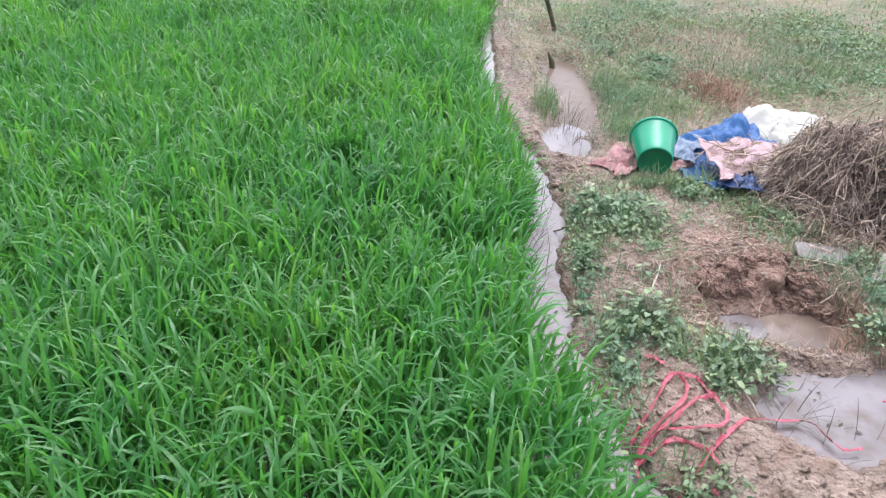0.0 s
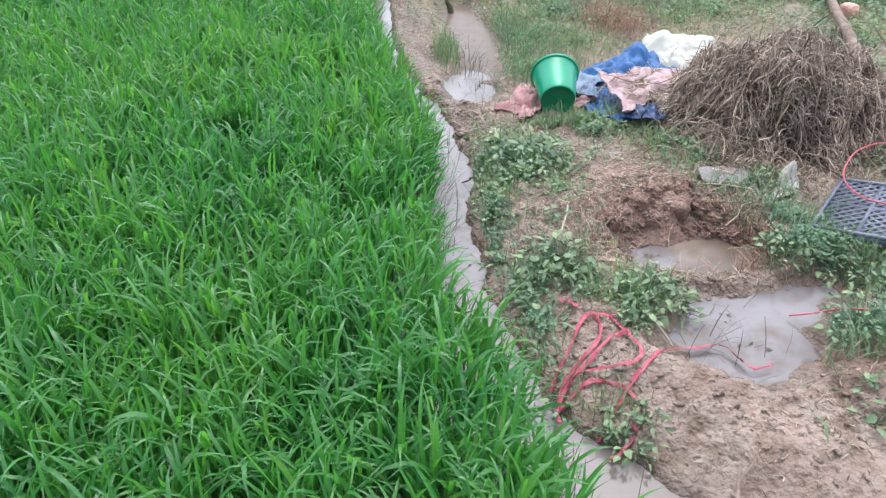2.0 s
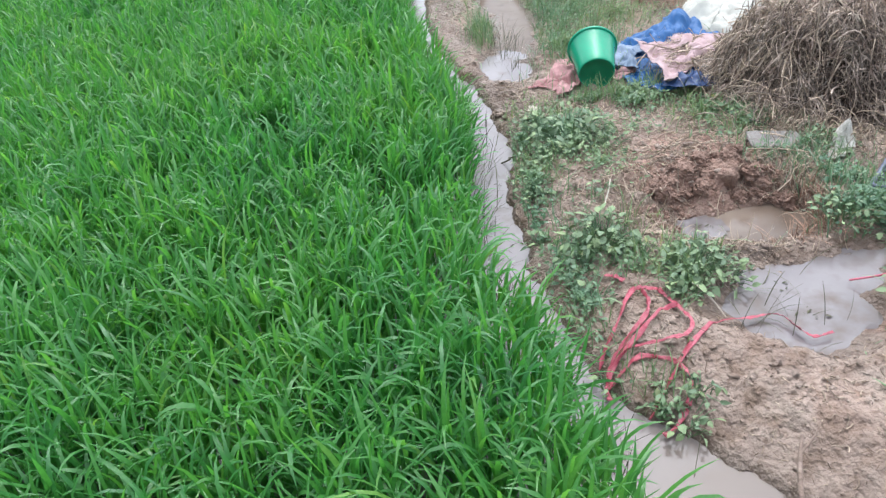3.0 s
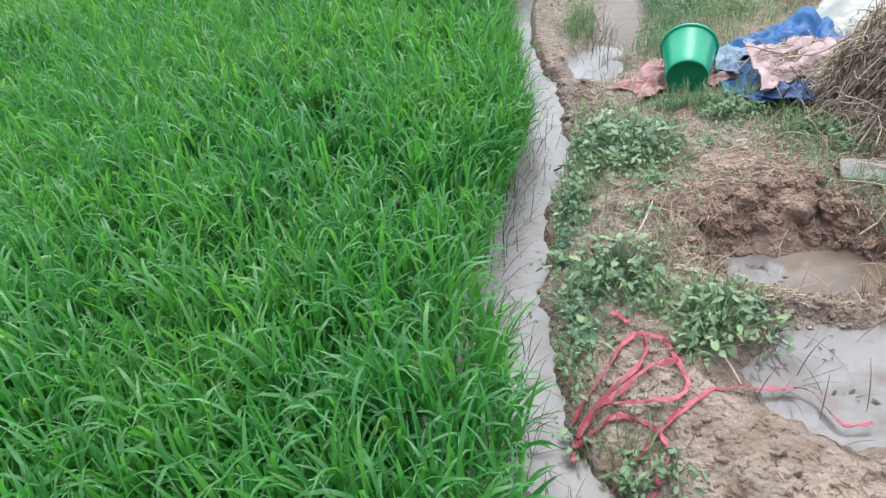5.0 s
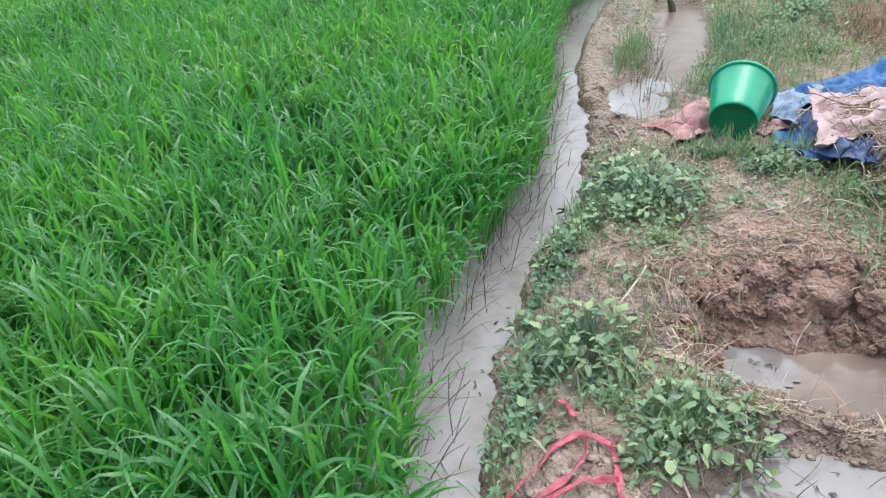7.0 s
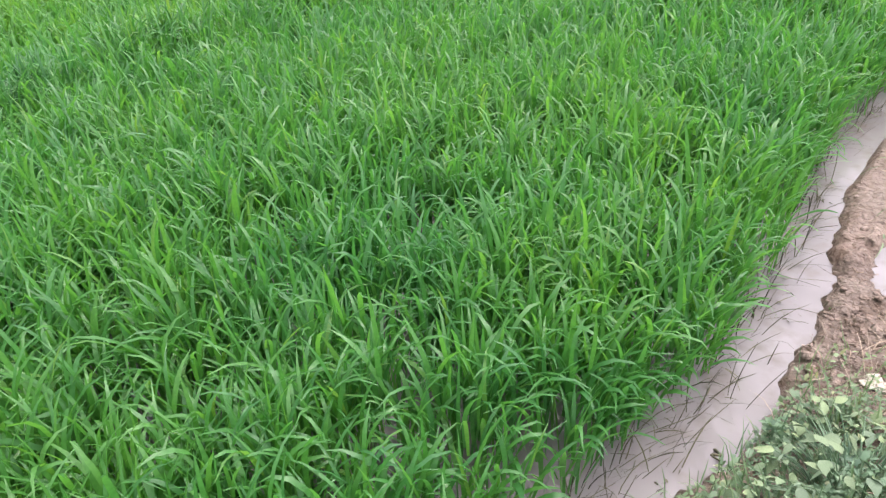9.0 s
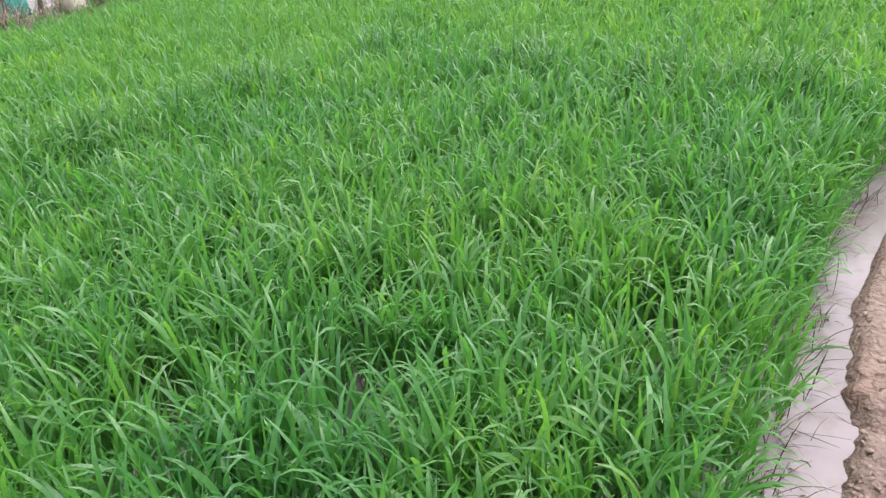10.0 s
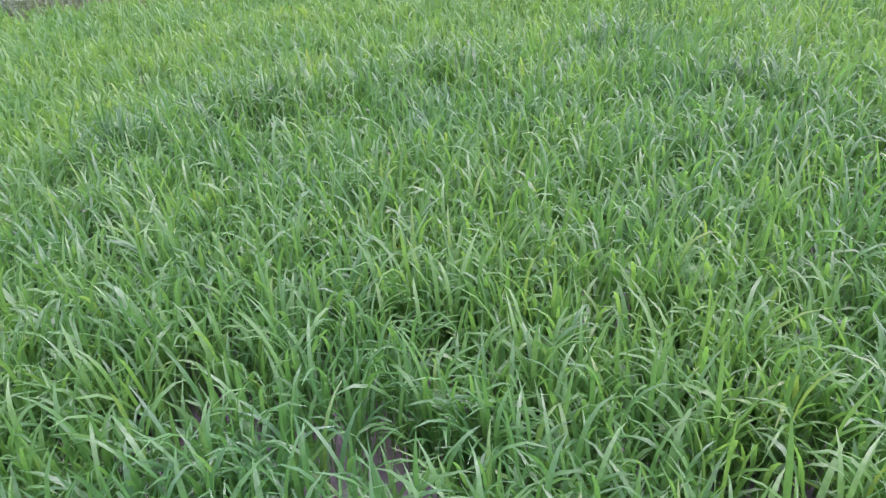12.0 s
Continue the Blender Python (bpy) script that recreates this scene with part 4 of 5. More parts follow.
def rough_block(name, sx, sy, sz, m, material, label, category, jag=0.25, seed=1, cuts=3, power=6):
    """A worn block: a cube cut up, its corners rounded and its faces uneven."""
    bm = bmesh.new()
    bmesh.ops.create_cube(bm, size=2)
    bmesh.ops.subdivide_edges(bm, edges=bm.edges[:], cuts=cuts, use_grid_fill=True)
    for v in bm.verts:
        p = v.co.copy()
        k = (abs(p.x) ** power + abs(p.y) ** power + abs(p.z) ** power) ** (1 / power)
        p = p / k
        p = p * (1 + jag * 0.5 * noise.noise(p * 2.2 + Vector((seed * 7.1, 0, 0))) + jag * 0.3 * noise.noise(p * 5.5 + Vector((0, seed * 3.3, 0))))
        v.co = (p.x * sx / 2, p.y * sy / 2, p.z * sz / 2)
    me = bpy.data.meshes.new(name)
    bm.to_mesh(me)
    bm.free()
    for f in me.polygons:
        f.use_smooth = power > 3
    me.materials.append(material)
    ob = tagged(new(name, me), label, category)
    ob.matrix_world = m
    return ob


def z_at(x, y):
    return float(height(x, y))


rough_block("slab", 0.21, 0.12, 0.010, pose(1.465, 2.39, z_at(1.465, 2.39) + 0.035, 5, 3, -14), CONCRETE, "flat broken grey slab lying among weeds", "slab", 0.06, 3, 4, 14)
rough_block("pink_lump", 0.135, 0.11, 0.10, pose(3.36, 4.24, z_at(3.36, 4.24) + 0.04, 0, 8, 20), PINK_LUMP, "pale pink rounded lump lying in grass", "lump", 0.18, 5, 5, 2.6)
crumpled("plastic_bag", [(1.60, 2.23), (1.65, 2.19), (1.73, 2.25), (1.77, 2.32), (1.73, 2.36), (1.67, 2.31)], BAG, "crumpled dirty white plastic bag among weeds", "plastic bag", 0.02, 0.04, 0.035, 121, 0.002, 0.006,
         top=lambda x, y: 0.08 * np.exp(-(((x - 1.70) / 0.042) ** 2 + ((y - 2.295) / 0.045) ** 2)))
crumpled("litter_scrap", [(0.615, 3.18), (0.635, 3.21), (0.675, 3.20), (0.68, 3.165), (0.645, 3.155)], PALE, "small white scrap of litter on mud", "litter", 0.008, 0.006, 0.012, 131, 0.002, 0.006)
rough_block("litter_scrap", 0.022, 0.055, 0.012, pose(1.93, 2.68, scrap_top + 0.012, 35, 10, 25), PALE, "small pale scrap caught on the brush heap", "litter", 0.5, 4, 3, 4)
crumpled("dry_leaf", [(0.72, 1.975), (0.77, 1.975), (0.83, 1.95), (0.85, 1.93), (0.80, 1.935), (0.74, 1.955)], STRAW, "flat pale dry leaf sheath on mud", "leaf", 0.004, 0.002, 0.004, 141, 0.002, 0.006)

# ---- clods round the dug hole ----
rough_block("mud_block", 0.135, 0.10, 0.08, pose(1.155, 2.235, z_at(1.155, 2.235) + 0.015, 14, -10, -38), CLOD, "squarish spade-cut block of pinkish mud beside the dug hole", "mud block", 0.28, 2, 6, 9)
CLOD_SPOTS = [(0.99, 2.20, 0.07, 0.06), (1.05, 2.17, 0.06, 0.05), (0.93, 2.17, 0.06, 0.05), (1.20, 2.15, 0.06, 0.055), (1.02, 2.27, 0.08, 0.06), (0.87, 2.20, 0.06, 0.05), (0.92, 2.29, 0.07, 0.05), (1.10, 2.31, 0.08, 0.055), (1.22, 2.27, 0.07, 0.06), (1.30, 2.17, 0.08, 0.07), (1.36, 2.08, 0.07, 0.06), (0.82, 2.12, 0.05, 0.035)]
r = np.random.default_rng(17)
for _ in range(150):
    a, q = r.uniform(-0.3, math.pi + 0.2), r.uniform(0.13, 0.30)
    CLOD_SPOTS.append((1.11 + 1.15 * q * math.cos(a), 2.05 + q * math.sin(a), *((r.gamma(3.0, 0.008) + 0.010) * np.array((1, 0.75)))))
for k, (x, y, w, h) in enumerate(CLOD_SPOTS):
    rough = rough_block("mud_clod", w, w * float(r.uniform(0.7, 0.95)), h, pose(x, y, z_at(x, y) + 0.04 * h, *r.uniform(-18, 18, 2), r.uniform(0, 180)), CLOD, "rough clod of reddish mud beside the dug hole", "mud clod", 0.95, k, 4 if w > 0.05 else 3, 3)
    tagged(rough, group="clods round the dug hole")


# ---- sticks and stakes ----
thing_tube("stick", [(0.66, 0.80, 0.0), (0.69, 0.87, 0.012), (0.735, 0.95, 0.018), (0.77, 1.0, 0.02)], (0.007, 0.006, 0.004), BARK, "brown stick pressed into the mud flat", "stick")
thing_tube("stick", [(0.735, 0.95, 0.018), (0.79, 0.985, 0.02), (0.83, 1.02, 0.02)], (0.004, 0.002), BARK, "thin brown side stick on mud", "stick", 6)
thing_tube("dry_stalk", [(0.755, 1.612, 0.04), (0.775, 1.585, 0.03), (0.80, 1.55, 0.005), (0.827, 1.508, -0.035)], (0.003, 0.0035, 0.002), PALE, "pale bent dry grass stalk over the puddle", "stalk", 6)
thing_tube("dry_stalk", [(1.30, 2.31, 0.06), (1.40, 2.27, 0.065), (1.52, 2.20, 0.06)], (0.0026, 0.003, 0.002), STRAW, "pale dry stalk lying across weeds", "stalk", 6)
thing_tube("dry_stalk", [(0.64, 2.13, 0.02), (0.68, 2.19, 0.05), (0.71, 2.25, 0.07)], (0.003, 0.003, 0.002), PALE, "pale dry stalk leaning from a weed", "stalk", 6)
thing_tube("twig", [(0.395, 2.80, -0.10), (0.42, 2.765, -0.07), (0.425, 2.74, -0.045), (0.41, 2.715, -0.03), (0.44, 2.70, -0.02)], (0.004, 0.0035, 0.002), STALK, "dark forked twig at the ditch edge", "twig", 6)
thing_tube("stake", [(0.835, 5.25, -0.13), (0.82, 5.25, -0.05), (0.785, 5.26, 0.03)], (0.024, 0.022, 0.006), STALK, "short dark wooden stake standing in wet mud", "stake", 8)
thing_tube("stake", [(1.0, 6.03, -0.08), (0.95, 6.04, 0.08), (0.85, 6.06, 0.34), (0.75, 6.08, 0.6)], (0.02, 0.019, 0.016), STALK, "leaning dark wooden stake in the mud", "stake", 8)


# ---- broad-leaved weeds ----
def leaf_shape(broad=0.62, fold=0.16, droop=0.18, outline=(0.0, 0.85, 1.0, 0.5, 0.0)):
    """One leaf along +x, a unit long, folded a little at its midrib: points and triangles. outline: shares of its half width."""
    n, s = len(outline), broad / 2
    at = np.linspace(0, 1, n)
    sag = -droop * at**2.5
    rib = np.stack([at, 0 * at, sag], 1)
    side = [np.stack([at - 0.04 * np.array(outline), k * s * np.array(outline), fold * np.array(outline) * (1 - at) + sag], 1)[1:-1] for k in (1, -1)]
    tri = []
    for start, flip in ((n, False), (2 * n - 2, True)):
        edge = [0, *range(start, start + n - 2), n - 1]
        for k in range(n - 1):
            for t in ((k, k + 1, edge[k + 1]), (k, edge[k + 1], edge[k])):
                if len(set(t)) == 3:
                    tri.append(t[::-1] if flip else t)
    return np.concatenate([rib, *side]), np.array(tri)


def leaf_cloud(place, azimuth, pitch, size, broad, roll):
    """Many leaves at once, each with its own broadness."""
    pts, tri = leaf_shape(outline=(0.0, 0.8, 0.65, 1.0, 0.4, 0.0))
    n = len(place)
    p = np.repeat(pts[None], n, 0)
    p[:, :, 1] *= (broad / 0.62)[:, None]
    p *= size[:, None, None]
    c, s = np.cos(roll)[:, None], np.sin(roll)[:, None]
    y, z = p[..., 1] * c - p[..., 2] * s, p[..., 1] * s + p[..., 2] * c
    c, s = np.cos(pitch)[:, None], np.sin(pitch)[:, None]
    x, z = p[..., 0] * c - z * s, p[..., 0] * s + z * c
    c, s = np.cos(azimuth)[:, None], np.sin(azimuth)[:, None]
    v = np.stack([x * c - y * s, x * s + y * c, z], -1) + place[:, None]
    return v.reshape(-1, 3), (tri[None] + len(pts) * np.arange(n)[:, None, None]).reshape(-1, 3)


LEAF_BLADE = surface("weed_leaf_blade", (0.130, 0.212, 0.120), (0.212, 0.305, 0.188), (0.108, 0.168, 0.096), 30, 150, 0.6, 0.2, 0.002, single=0.28)
PLAIN, TOOTHED = (0.0, 0.62, 0.95, 1.0, 0.82, 0.45, 0.0), (0.0, 0.75, 0.80, 1.0, 0.72, 0.55, 0.25, 0.0)
LEAF_MESHES = [mesh_of("leaf", *leaf_shape(*s), LEAF_BLADE) for s in ((0.60, 0.12, 0.18, PLAIN), (0.44, 0.22, 0.30, PLAIN), (0.66, 0.08, 0.14, TOOTHED), (0.26, 0.10, 0.25, PLAIN), (0.50, 0.16, 0.22, TOOTHED), (0.80, 0.10, 0.25, TOOTHED))]


def weed_plant(x, y, spread, tall, count, size, seed, label):
    """A low weed with leaf stalks that spread from its root, each leaf a piece of its own."""
    r = np.random.default_rng(seed)
    root = empty("weed", x, y, z_at(x, y), label, "weed", "broad-leaved weeds on the bank")
    stems = []
    for k in range(count):
        a, q = r.uniform(0, 2 * np.pi), spread * math.sqrt(r.random())
        top = tall * (1 - 0.55 * (q / spread) ** 2) * r.uniform(0.45, 1.0)
        tip = np.array((q * math.cos(a), q * math.sin(a), top))
        floor = z_at(x + tip[0], y + tip[1]) - z_at(x, y)
        tip[2] = max(tip[2], floor + 0.012)
        stems.append(tube(smooth_path([(0.35 * tip[0] + r.normal(0, 0.01), 0.35 * tip[1] + r.normal(0, 0.01), min(0.0, 0.35 * floor) - 0.01), tuple(tip * (0.72, 0.72, 0.7)), tuple(tip)], 3), 0.0014, 4))
        leaf = new("leaf", LEAF_MESHES[int(r.choice((0, 0, 1, 1, 2, 3, 3, 4, 5)))])
        leaf.parent = root
        s = size * r.uniform(0.40, 1.25)
        leaf.matrix_local = Matrix.Translation(tip) @ Euler((r.normal(0, 0.4), r.normal(-0.05, 0.45), a + r.normal(0, 1.0))).to_matrix().to_4x4() @ Matrix.Scale(s, 4)
    v, f = joined(stems)
    tagged(mesh_part("stem", mesh_of("stem", v, f, WEED), root, "thin green stem"), kind="stuff")


weed_plant(0.57, 1.95, 0.135, 0.12, 108, 0.0384, 1, "low weed with broad heart-shaped pale green leaves")
weed_plant(0.80, 1.70, 0.13, 0.10, 101, 0.0336, 2, "low leafy green weed between tape and puddle")
weed_plant(0.92, 1.76, 0.07, 0.07, 31, 0.0288, 3, "small green weed at the puddle edge")
weed_plant(0.70, 2.74, 0.20, 0.14, 150, 0.037, 4, "bushy green weed with many small leaves")
weed_plant(0.58, 2.58, 0.11, 0.07, 65, 0.035, 5, "low green weed creeping towards the ditch")
weed_plant(0.385, 2.09, 0.06, 0.05, 29, 0.0288, 6, "small blue-green weed overhanging the ditch")
weed_plant(0.56, 1.17, 0.07, 0.05, 26, 0.0288, 7, "small weed below red tape at the ditch")
weed_plant(0.40, 1.36, 0.05, 0.05, 17, 0.0272, 8, "small weed on the ditch edge")
weed_plant(1.22, 1.05, 0.06, 0.06, 17, 0.04, 9, "few bright green leaves in brown mud")
weed_plant(0.67, 2.25, 0.05, 0.07, 13, 0.032, 10, "small yellowish green weed beside the clods")
weed_plant(1.43, 1.39, 0.16, 0.10, 108, 0.0288, 11, "leafy green weed on the mud ridge")
weed_plant(1.68, 1.46, 0.16, 0.11, 101, 0.0288, 12, "leafy green weed on the mud ridge")
weed_plant(1.60, 1.72, 0.12, 0.09, 79, 0.0272, 13, "leafy green weed before the plastic crate")
weed_plant(1.42, 1.84, 0.11, 0.09, 72, 0.0272, 14, "leafy green weed beside the dug hole")
weed_plant(1.66, 2.30, 0.10, 0.08, 65, 0.0288, 15, "green weed round the plastic bag")
weed_plant(2.35, 2.30, 0.16, 0.10, 87, 0.032, 16, "green weed behind the plastic crate")
weed_plant(2.62, 2.72, 0.20, 0.11, 116, 0.0336, 17, "dense green weed beside the wooden pole")
weed_plant(1.22, 3.12, 0.09, 0.05, 43, 0.0272, 18, "small green weed before the pink cloth")
weed_plant(0.62, 2.92, 0.12, 0.08, 60, 0.033, 20, "low green weed near the ditch")
weed_plant(0.82, 2.62, 0.11, 0.08, 50, 0.028, 21, "low green weed beside the mud mound")
weed_plant(0.46, 1.86, 0.09, 0.06, 45, 0.028, 22, "low pale green weed on the ditch edge")
weed_plant(0.47, 1.70, 0.07, 0.05, 30, 0.026, 23, "low pale green weed on the ditch edge")
weed_plant(0.68, 1.84, 0.10, 0.07, 45, 0.032, 24, "leafy green weed behind the red tape")
weed_plant(0.735, 1.60, 0.075, 0.07, 42, 0.030, 25, "leafy green weed beside the red tape")
weed_plant(0.615, 1.235, 0.06, 0.05, 26, 0.028, 26, "small weed under the red tape")
weed_plant(0.93, 1.70, 0.10, 0.07, 46, 0.030, 27, "low green weed at the puddle edge")
weed_plant(0.86, 1.83, 0.08, 0.05, 26, 0.028, 28, "thin weed among dead stems beside the dug hole")
weed_plant(1.12, 3.10, 0.12, 0.06, 44, 0.030, 29, "low green weed before the green bucket")
weed_plant(1.36, 3.02, 0.09, 0.05, 30, 0.028, 30, "small green weed before the blue tarpaulin")
weed_plant(1.52, 2.62, 0.12, 0.07, 40, 0.028, 31, "pale green weed under straw beside the heap")
weed_plant(0.45, 2.38, 0.08, 0.06, 46, 0.0272, 19, "green weed on the ditch edge")


# ---- ground cover that nobody could count ----
COVER = [  # x, y, half widths, leaves, leaf size, height
    (0.46, 2.46, 0.08, 0.26, 420, 0.024, 0.05), (0.42, 1.75, 0.08, 0.30, 260, 0.024, 0.05), (0.5, 2.85, 0.08, 0.2, 260, 0.022, 0.05), (0.62, 3.0, 0.2, 0.3, 420, 0.02, 0.04), (0.75, 2.45, 0.2, 0.2, 300, 0.02, 0.03), (0.52, 1.95, 0.16, 0.16, 320, 0.024, 0.04),
    (0.72, 1.80, 0.16, 0.10, 300, 0.024, 0.04), (0.68, 2.72, 0.20, 0.26, 900, 0.022, 0.07), (0.50, 1.22, 0.10, 0.08, 130, 0.022, 0.04),
    (1.55, 1.90, 0.16, 0.30, 1700, 0.024, 0.07), (1.45, 1.42, 0.24, 0.10, 900, 0.023, 0.07), (1.78, 1.60, 0.26, 0.20, 1300, 0.024, 0.07),
    (1.95, 1.75, 0.35, 0.30, 1000, 0.025, 0.07), (1.50, 2.35, 0.16, 0.16, 600, 0.024, 0.05), (1.38, 2.75, 0.14, 0.26, 520, 0.022, 0.05),
    (1.08, 3.13, 0.26, 0.10, 520, 0.022, 0.05), (1.05, 3.95, 0.24, 0.45, 900, 0.022, 0.05), (2.45, 2.50, 0.35, 0.40, 1600, 0.028, 0.08),
    (2.9, 3.1, 0.5, 0.6, 2200, 0.028, 0.08), (1.5, 4.9, 0.7, 0.6, 1900, 0.026, 0.05), (1.4, 6.0, 0.8, 0.9, 2000, 0.028, 0.06),
    (2.6, 4.6, 0.7, 0.6, 1300, 0.024, 0.05), (3.2, 6.2, 1.3, 1.4, 5000, 0.03, 0.06), (2.0, 6.6, 1.4, 1.2, 5000, 0.028, 0.05), (1.6, 5.2, 0.7, 0.7, 2500, 0.024, 0.04), (0.85, 3.0, 0.3, 0.3, 300, 0.02, 0.03), (1.0, 2.75, 0.35, 0.2, 160, 0.018, 0.02),
    (1.25, 1.16, 0.16, 0.08, 50, 0.022, 0.03), (3.6, 3.9, 0.9, 0.9, 1800, 0.03, 0.06),
    (1.15, 3.02, 0.35, 0.14, 900, 0.02, 0.04), (0.95, 3.12, 0.25, 0.12, 500, 0.02, 0.04), (1.5, 2.75, 0.12, 0.2, 500, 0.02, 0.05), (0.40, 2.2, 0.05, 0.5, 120, 0.024, 0.04), (0.36, 1.6, 0.05, 0.3, 90, 0.024, 0.04),
    (3.9, 4.6, 0.5, 0.6, 2600, 0.035, 0.08), (4.0, 5.6, 0.7, 0.7, 2200, 0.035, 0.08), (3.3, 5.6, 0.6, 0.6, 1800, 0.03, 0.06), (3.4, 4.7, 0.6, 0.6, 2600, 0.03, 0.06), (3.0, 3.8, 0.4, 0.6, 1500, 0.03, 0.06), (0.66, 3.95, 0.10, 0.25, 220, 0.02, 0.05),
    (1.25, 4.5, 0.4, 0.6, 1500, 0.02, 0.05), (1.5, 4.3, 0.5, 0.4, 700, 0.02, 0.04), (1.3, 5.4, 0.6, 0.6, 1300, 0.024, 0.05), (1.45, 2.62, 0.12, 0.25, 500, 0.02, 0.05), (1.5, 2.45, 0.2, 0.12, 400, 0.02, 0.05), (0.78, 1.68, 0.10, 0.14, 350, 0.022, 0.05),
]


def dry_land(x, y):
    return (x > bank_edge(y) + 0.01) & (nearest(x, y, PUDDLE) > 0.03) & (nearest(x, y, CHANNEL) > 0.02) & (nearest(x, y, PIT) > 0.04) & (np.hypot((x - 1.475) / 0.14, (y - 2.42) / 0.10) > 1)


def ground_cover():
    r = np.random.default_rng(91)
    p, size, tall = [], [], []
    for x, y, rx, ry, n, s, h in COVER:
        n, s = int(n * 1.3), s * 0.98
        a, q = r.uniform(0, 2 * np.pi, n), np.abs(r.normal(0, 0.55, n))
        p.append(np.stack([x + rx * q * np.cos(a), y + ry * q * np.sin(a)], 1))
        size.append(s * r.uniform(0.55, 1.3, n))
        tall.append(h * r.random(n) * np.clip(1.2 - q * 0.6, 0.2, 1))
    p, size, tall = np.concatenate(p), np.concatenate(size), np.concatenate(tall)
    ok = dry_land(*p.T) & (heap_height(*p.T)[1] > 1.0) & (fbm(p[:, 0], p[:, 1], 0.14, 2, 151) > -0.35)
    p, size, tall = p[ok], size[ok], tall[ok]
    n = len(p)
    place = np.column_stack([p, height(*p.T) + 0.006 + tall])
    return leaf_cloud(place, r.uniform(0, 2 * np.pi, n), r.normal(0.2, 0.45, n), size, r.uniform(0.22, 0.7, n), r.normal(0, 0.4, n))


v, f = ground_cover()
tagged(new("creeping_weeds", mesh_of("creeping_weeds", v, f, WEED)), "low creeping green weeds covering patches of the bank", "weeds", kind="stuff")


def tufts(spots, seed, length, width, bend, rise=(72, 14), gaps=-2.0, bank=True):
    """Grass blades in soft patches: x, y, half widths, count."""
    r = np.random.default_rng(seed)
    p = np.concatenate([np.stack([r.normal(x, rx * 0.5, n), r.normal(y, ry * 0.5, n)], 1) for x, y, rx, ry, n in spots])
    ok = (dry_land(*p.T) | (not bank)) & (heap_height(*p.T)[1] > 1.0) & (fbm(*p.T, 0.45, 3, 171) + r.normal(0, 0.15, len(p)) > gaps)
    p = p[ok]
    n = len(p)
    base = np.column_stack([p, height(*p.T) - 0.004])
    return ribbons(base, r.uniform(0, 2 * np.pi, n), np.radians(np.clip(r.normal(*rise, n), 20, 90)), np.radians(np.clip(r.normal(*bend, n), 0, 140)), r.uniform(*length, n), r.uniform(*width, n), 4, 0.1, 0.5, seed)


v, f = tufts([(3.0, 5.0, 1.2, 0.9, 15000), (2.4, 4.5, 0.5, 0.35, 4000), (4.2, 5.6, 1.6, 1.5, 9000), (3.0, 6.8, 1.8, 1.0, 8000), (1.5, 5.4, 1.0, 0.9, 5000), (1.4, 6.6, 1.3, 1.0, 5000), (2.2, 7.6, 2.5, 0.8, 6000)], 6, (0.03, 0.085), (0.003, 0.006), (60, 35), (50, 24), 0.04)
tagged(new("meadow_grass", mesh_of("meadow_grass", v, f, GRASS)), "patchy short grass of the meadow behind the bank", "grass", kind="stuff")
v, f = tufts([(1.1, 3.16, 0.35, 0.10, 420), (1.05, 3.85, 0.30, 0.45, 900), (1.25, 4.4, 0.4, 0.6, 1400), (0.62, 4.3, 0.10, 0.4, 260), (1.08, 4.6, 0.1, 0.4, 300), (0.60, 2.95, 0.2, 0.3, 150), (1.55, 1.95, 0.2, 0.35, 500), (1.5, 2.3, 0.2, 0.3, 250), (1.3, 2.85, 0.2, 0.25, 120), (1.9, 1.7, 0.5, 0.5, 700), (2.6, 2.6, 0.6, 0.6, 1200), (0.42, 1.75, 0.06, 0.5, 120), (1.45, 1.33, 0.25, 0.08, 240), (1.40, 2.6, 0.2, 0.4, 260), (0.57, 1.95, 0.22, 0.22, 260), (0.80, 1.72, 0.22, 0.16, 240), (0.70, 2.72, 0.30, 0.34, 170), (0.48, 2.45, 0.12, 0.4, 220), (1.6, 1.75, 0.25, 0.3, 420), (1.45, 1.42, 0.3, 0.14, 260), (0.66, 4.30, 0.16, 0.28, 420), (0.5, 1.3, 0.1, 0.1, 60)],
             5, (0.05, 0.14), (0.002, 0.0045), (55, 30))
tagged(new("short_grass", mesh_of("short_grass", v, f, GRASS)), "short blue-green grass growing in patches on the bank", "grass", kind="stuff")


v, f = tufts([(1.52, 2.62, 0.22, 0.45, 420), (1.40, 2.12, 0.12, 0.25, 240), (1.6, 2.35, 0.3, 0.2, 200), (1.0, 1.80, 0.3, 0.08, 50), (0.8, 2.1, 0.15, 0.25, 130), (2.0, 2.25, 0.3, 0.15, 240), (0.7, 3.2, 0.2, 0.4, 120), (1.3, 4.4, 0.6, 0.6, 500), (2.5, 4.2, 0.5, 0.4, 420), (1.5, 5.6, 0.9, 0.7, 2500), (2.6, 6.0, 1.4, 1.2, 4000), (2.4, 5.0, 0.9, 0.5, 1500), (1.45, 1.4, 0.25, 0.1, 90)],
             15, (0.04, 0.15), (0.0016, 0.0036), (45, 35), (45, 24))
tagged(new("dry_grass", mesh_of("dry_grass", v, f, STRAW)), "pale dry grass blades among the weeds", "grass", kind="stuff")
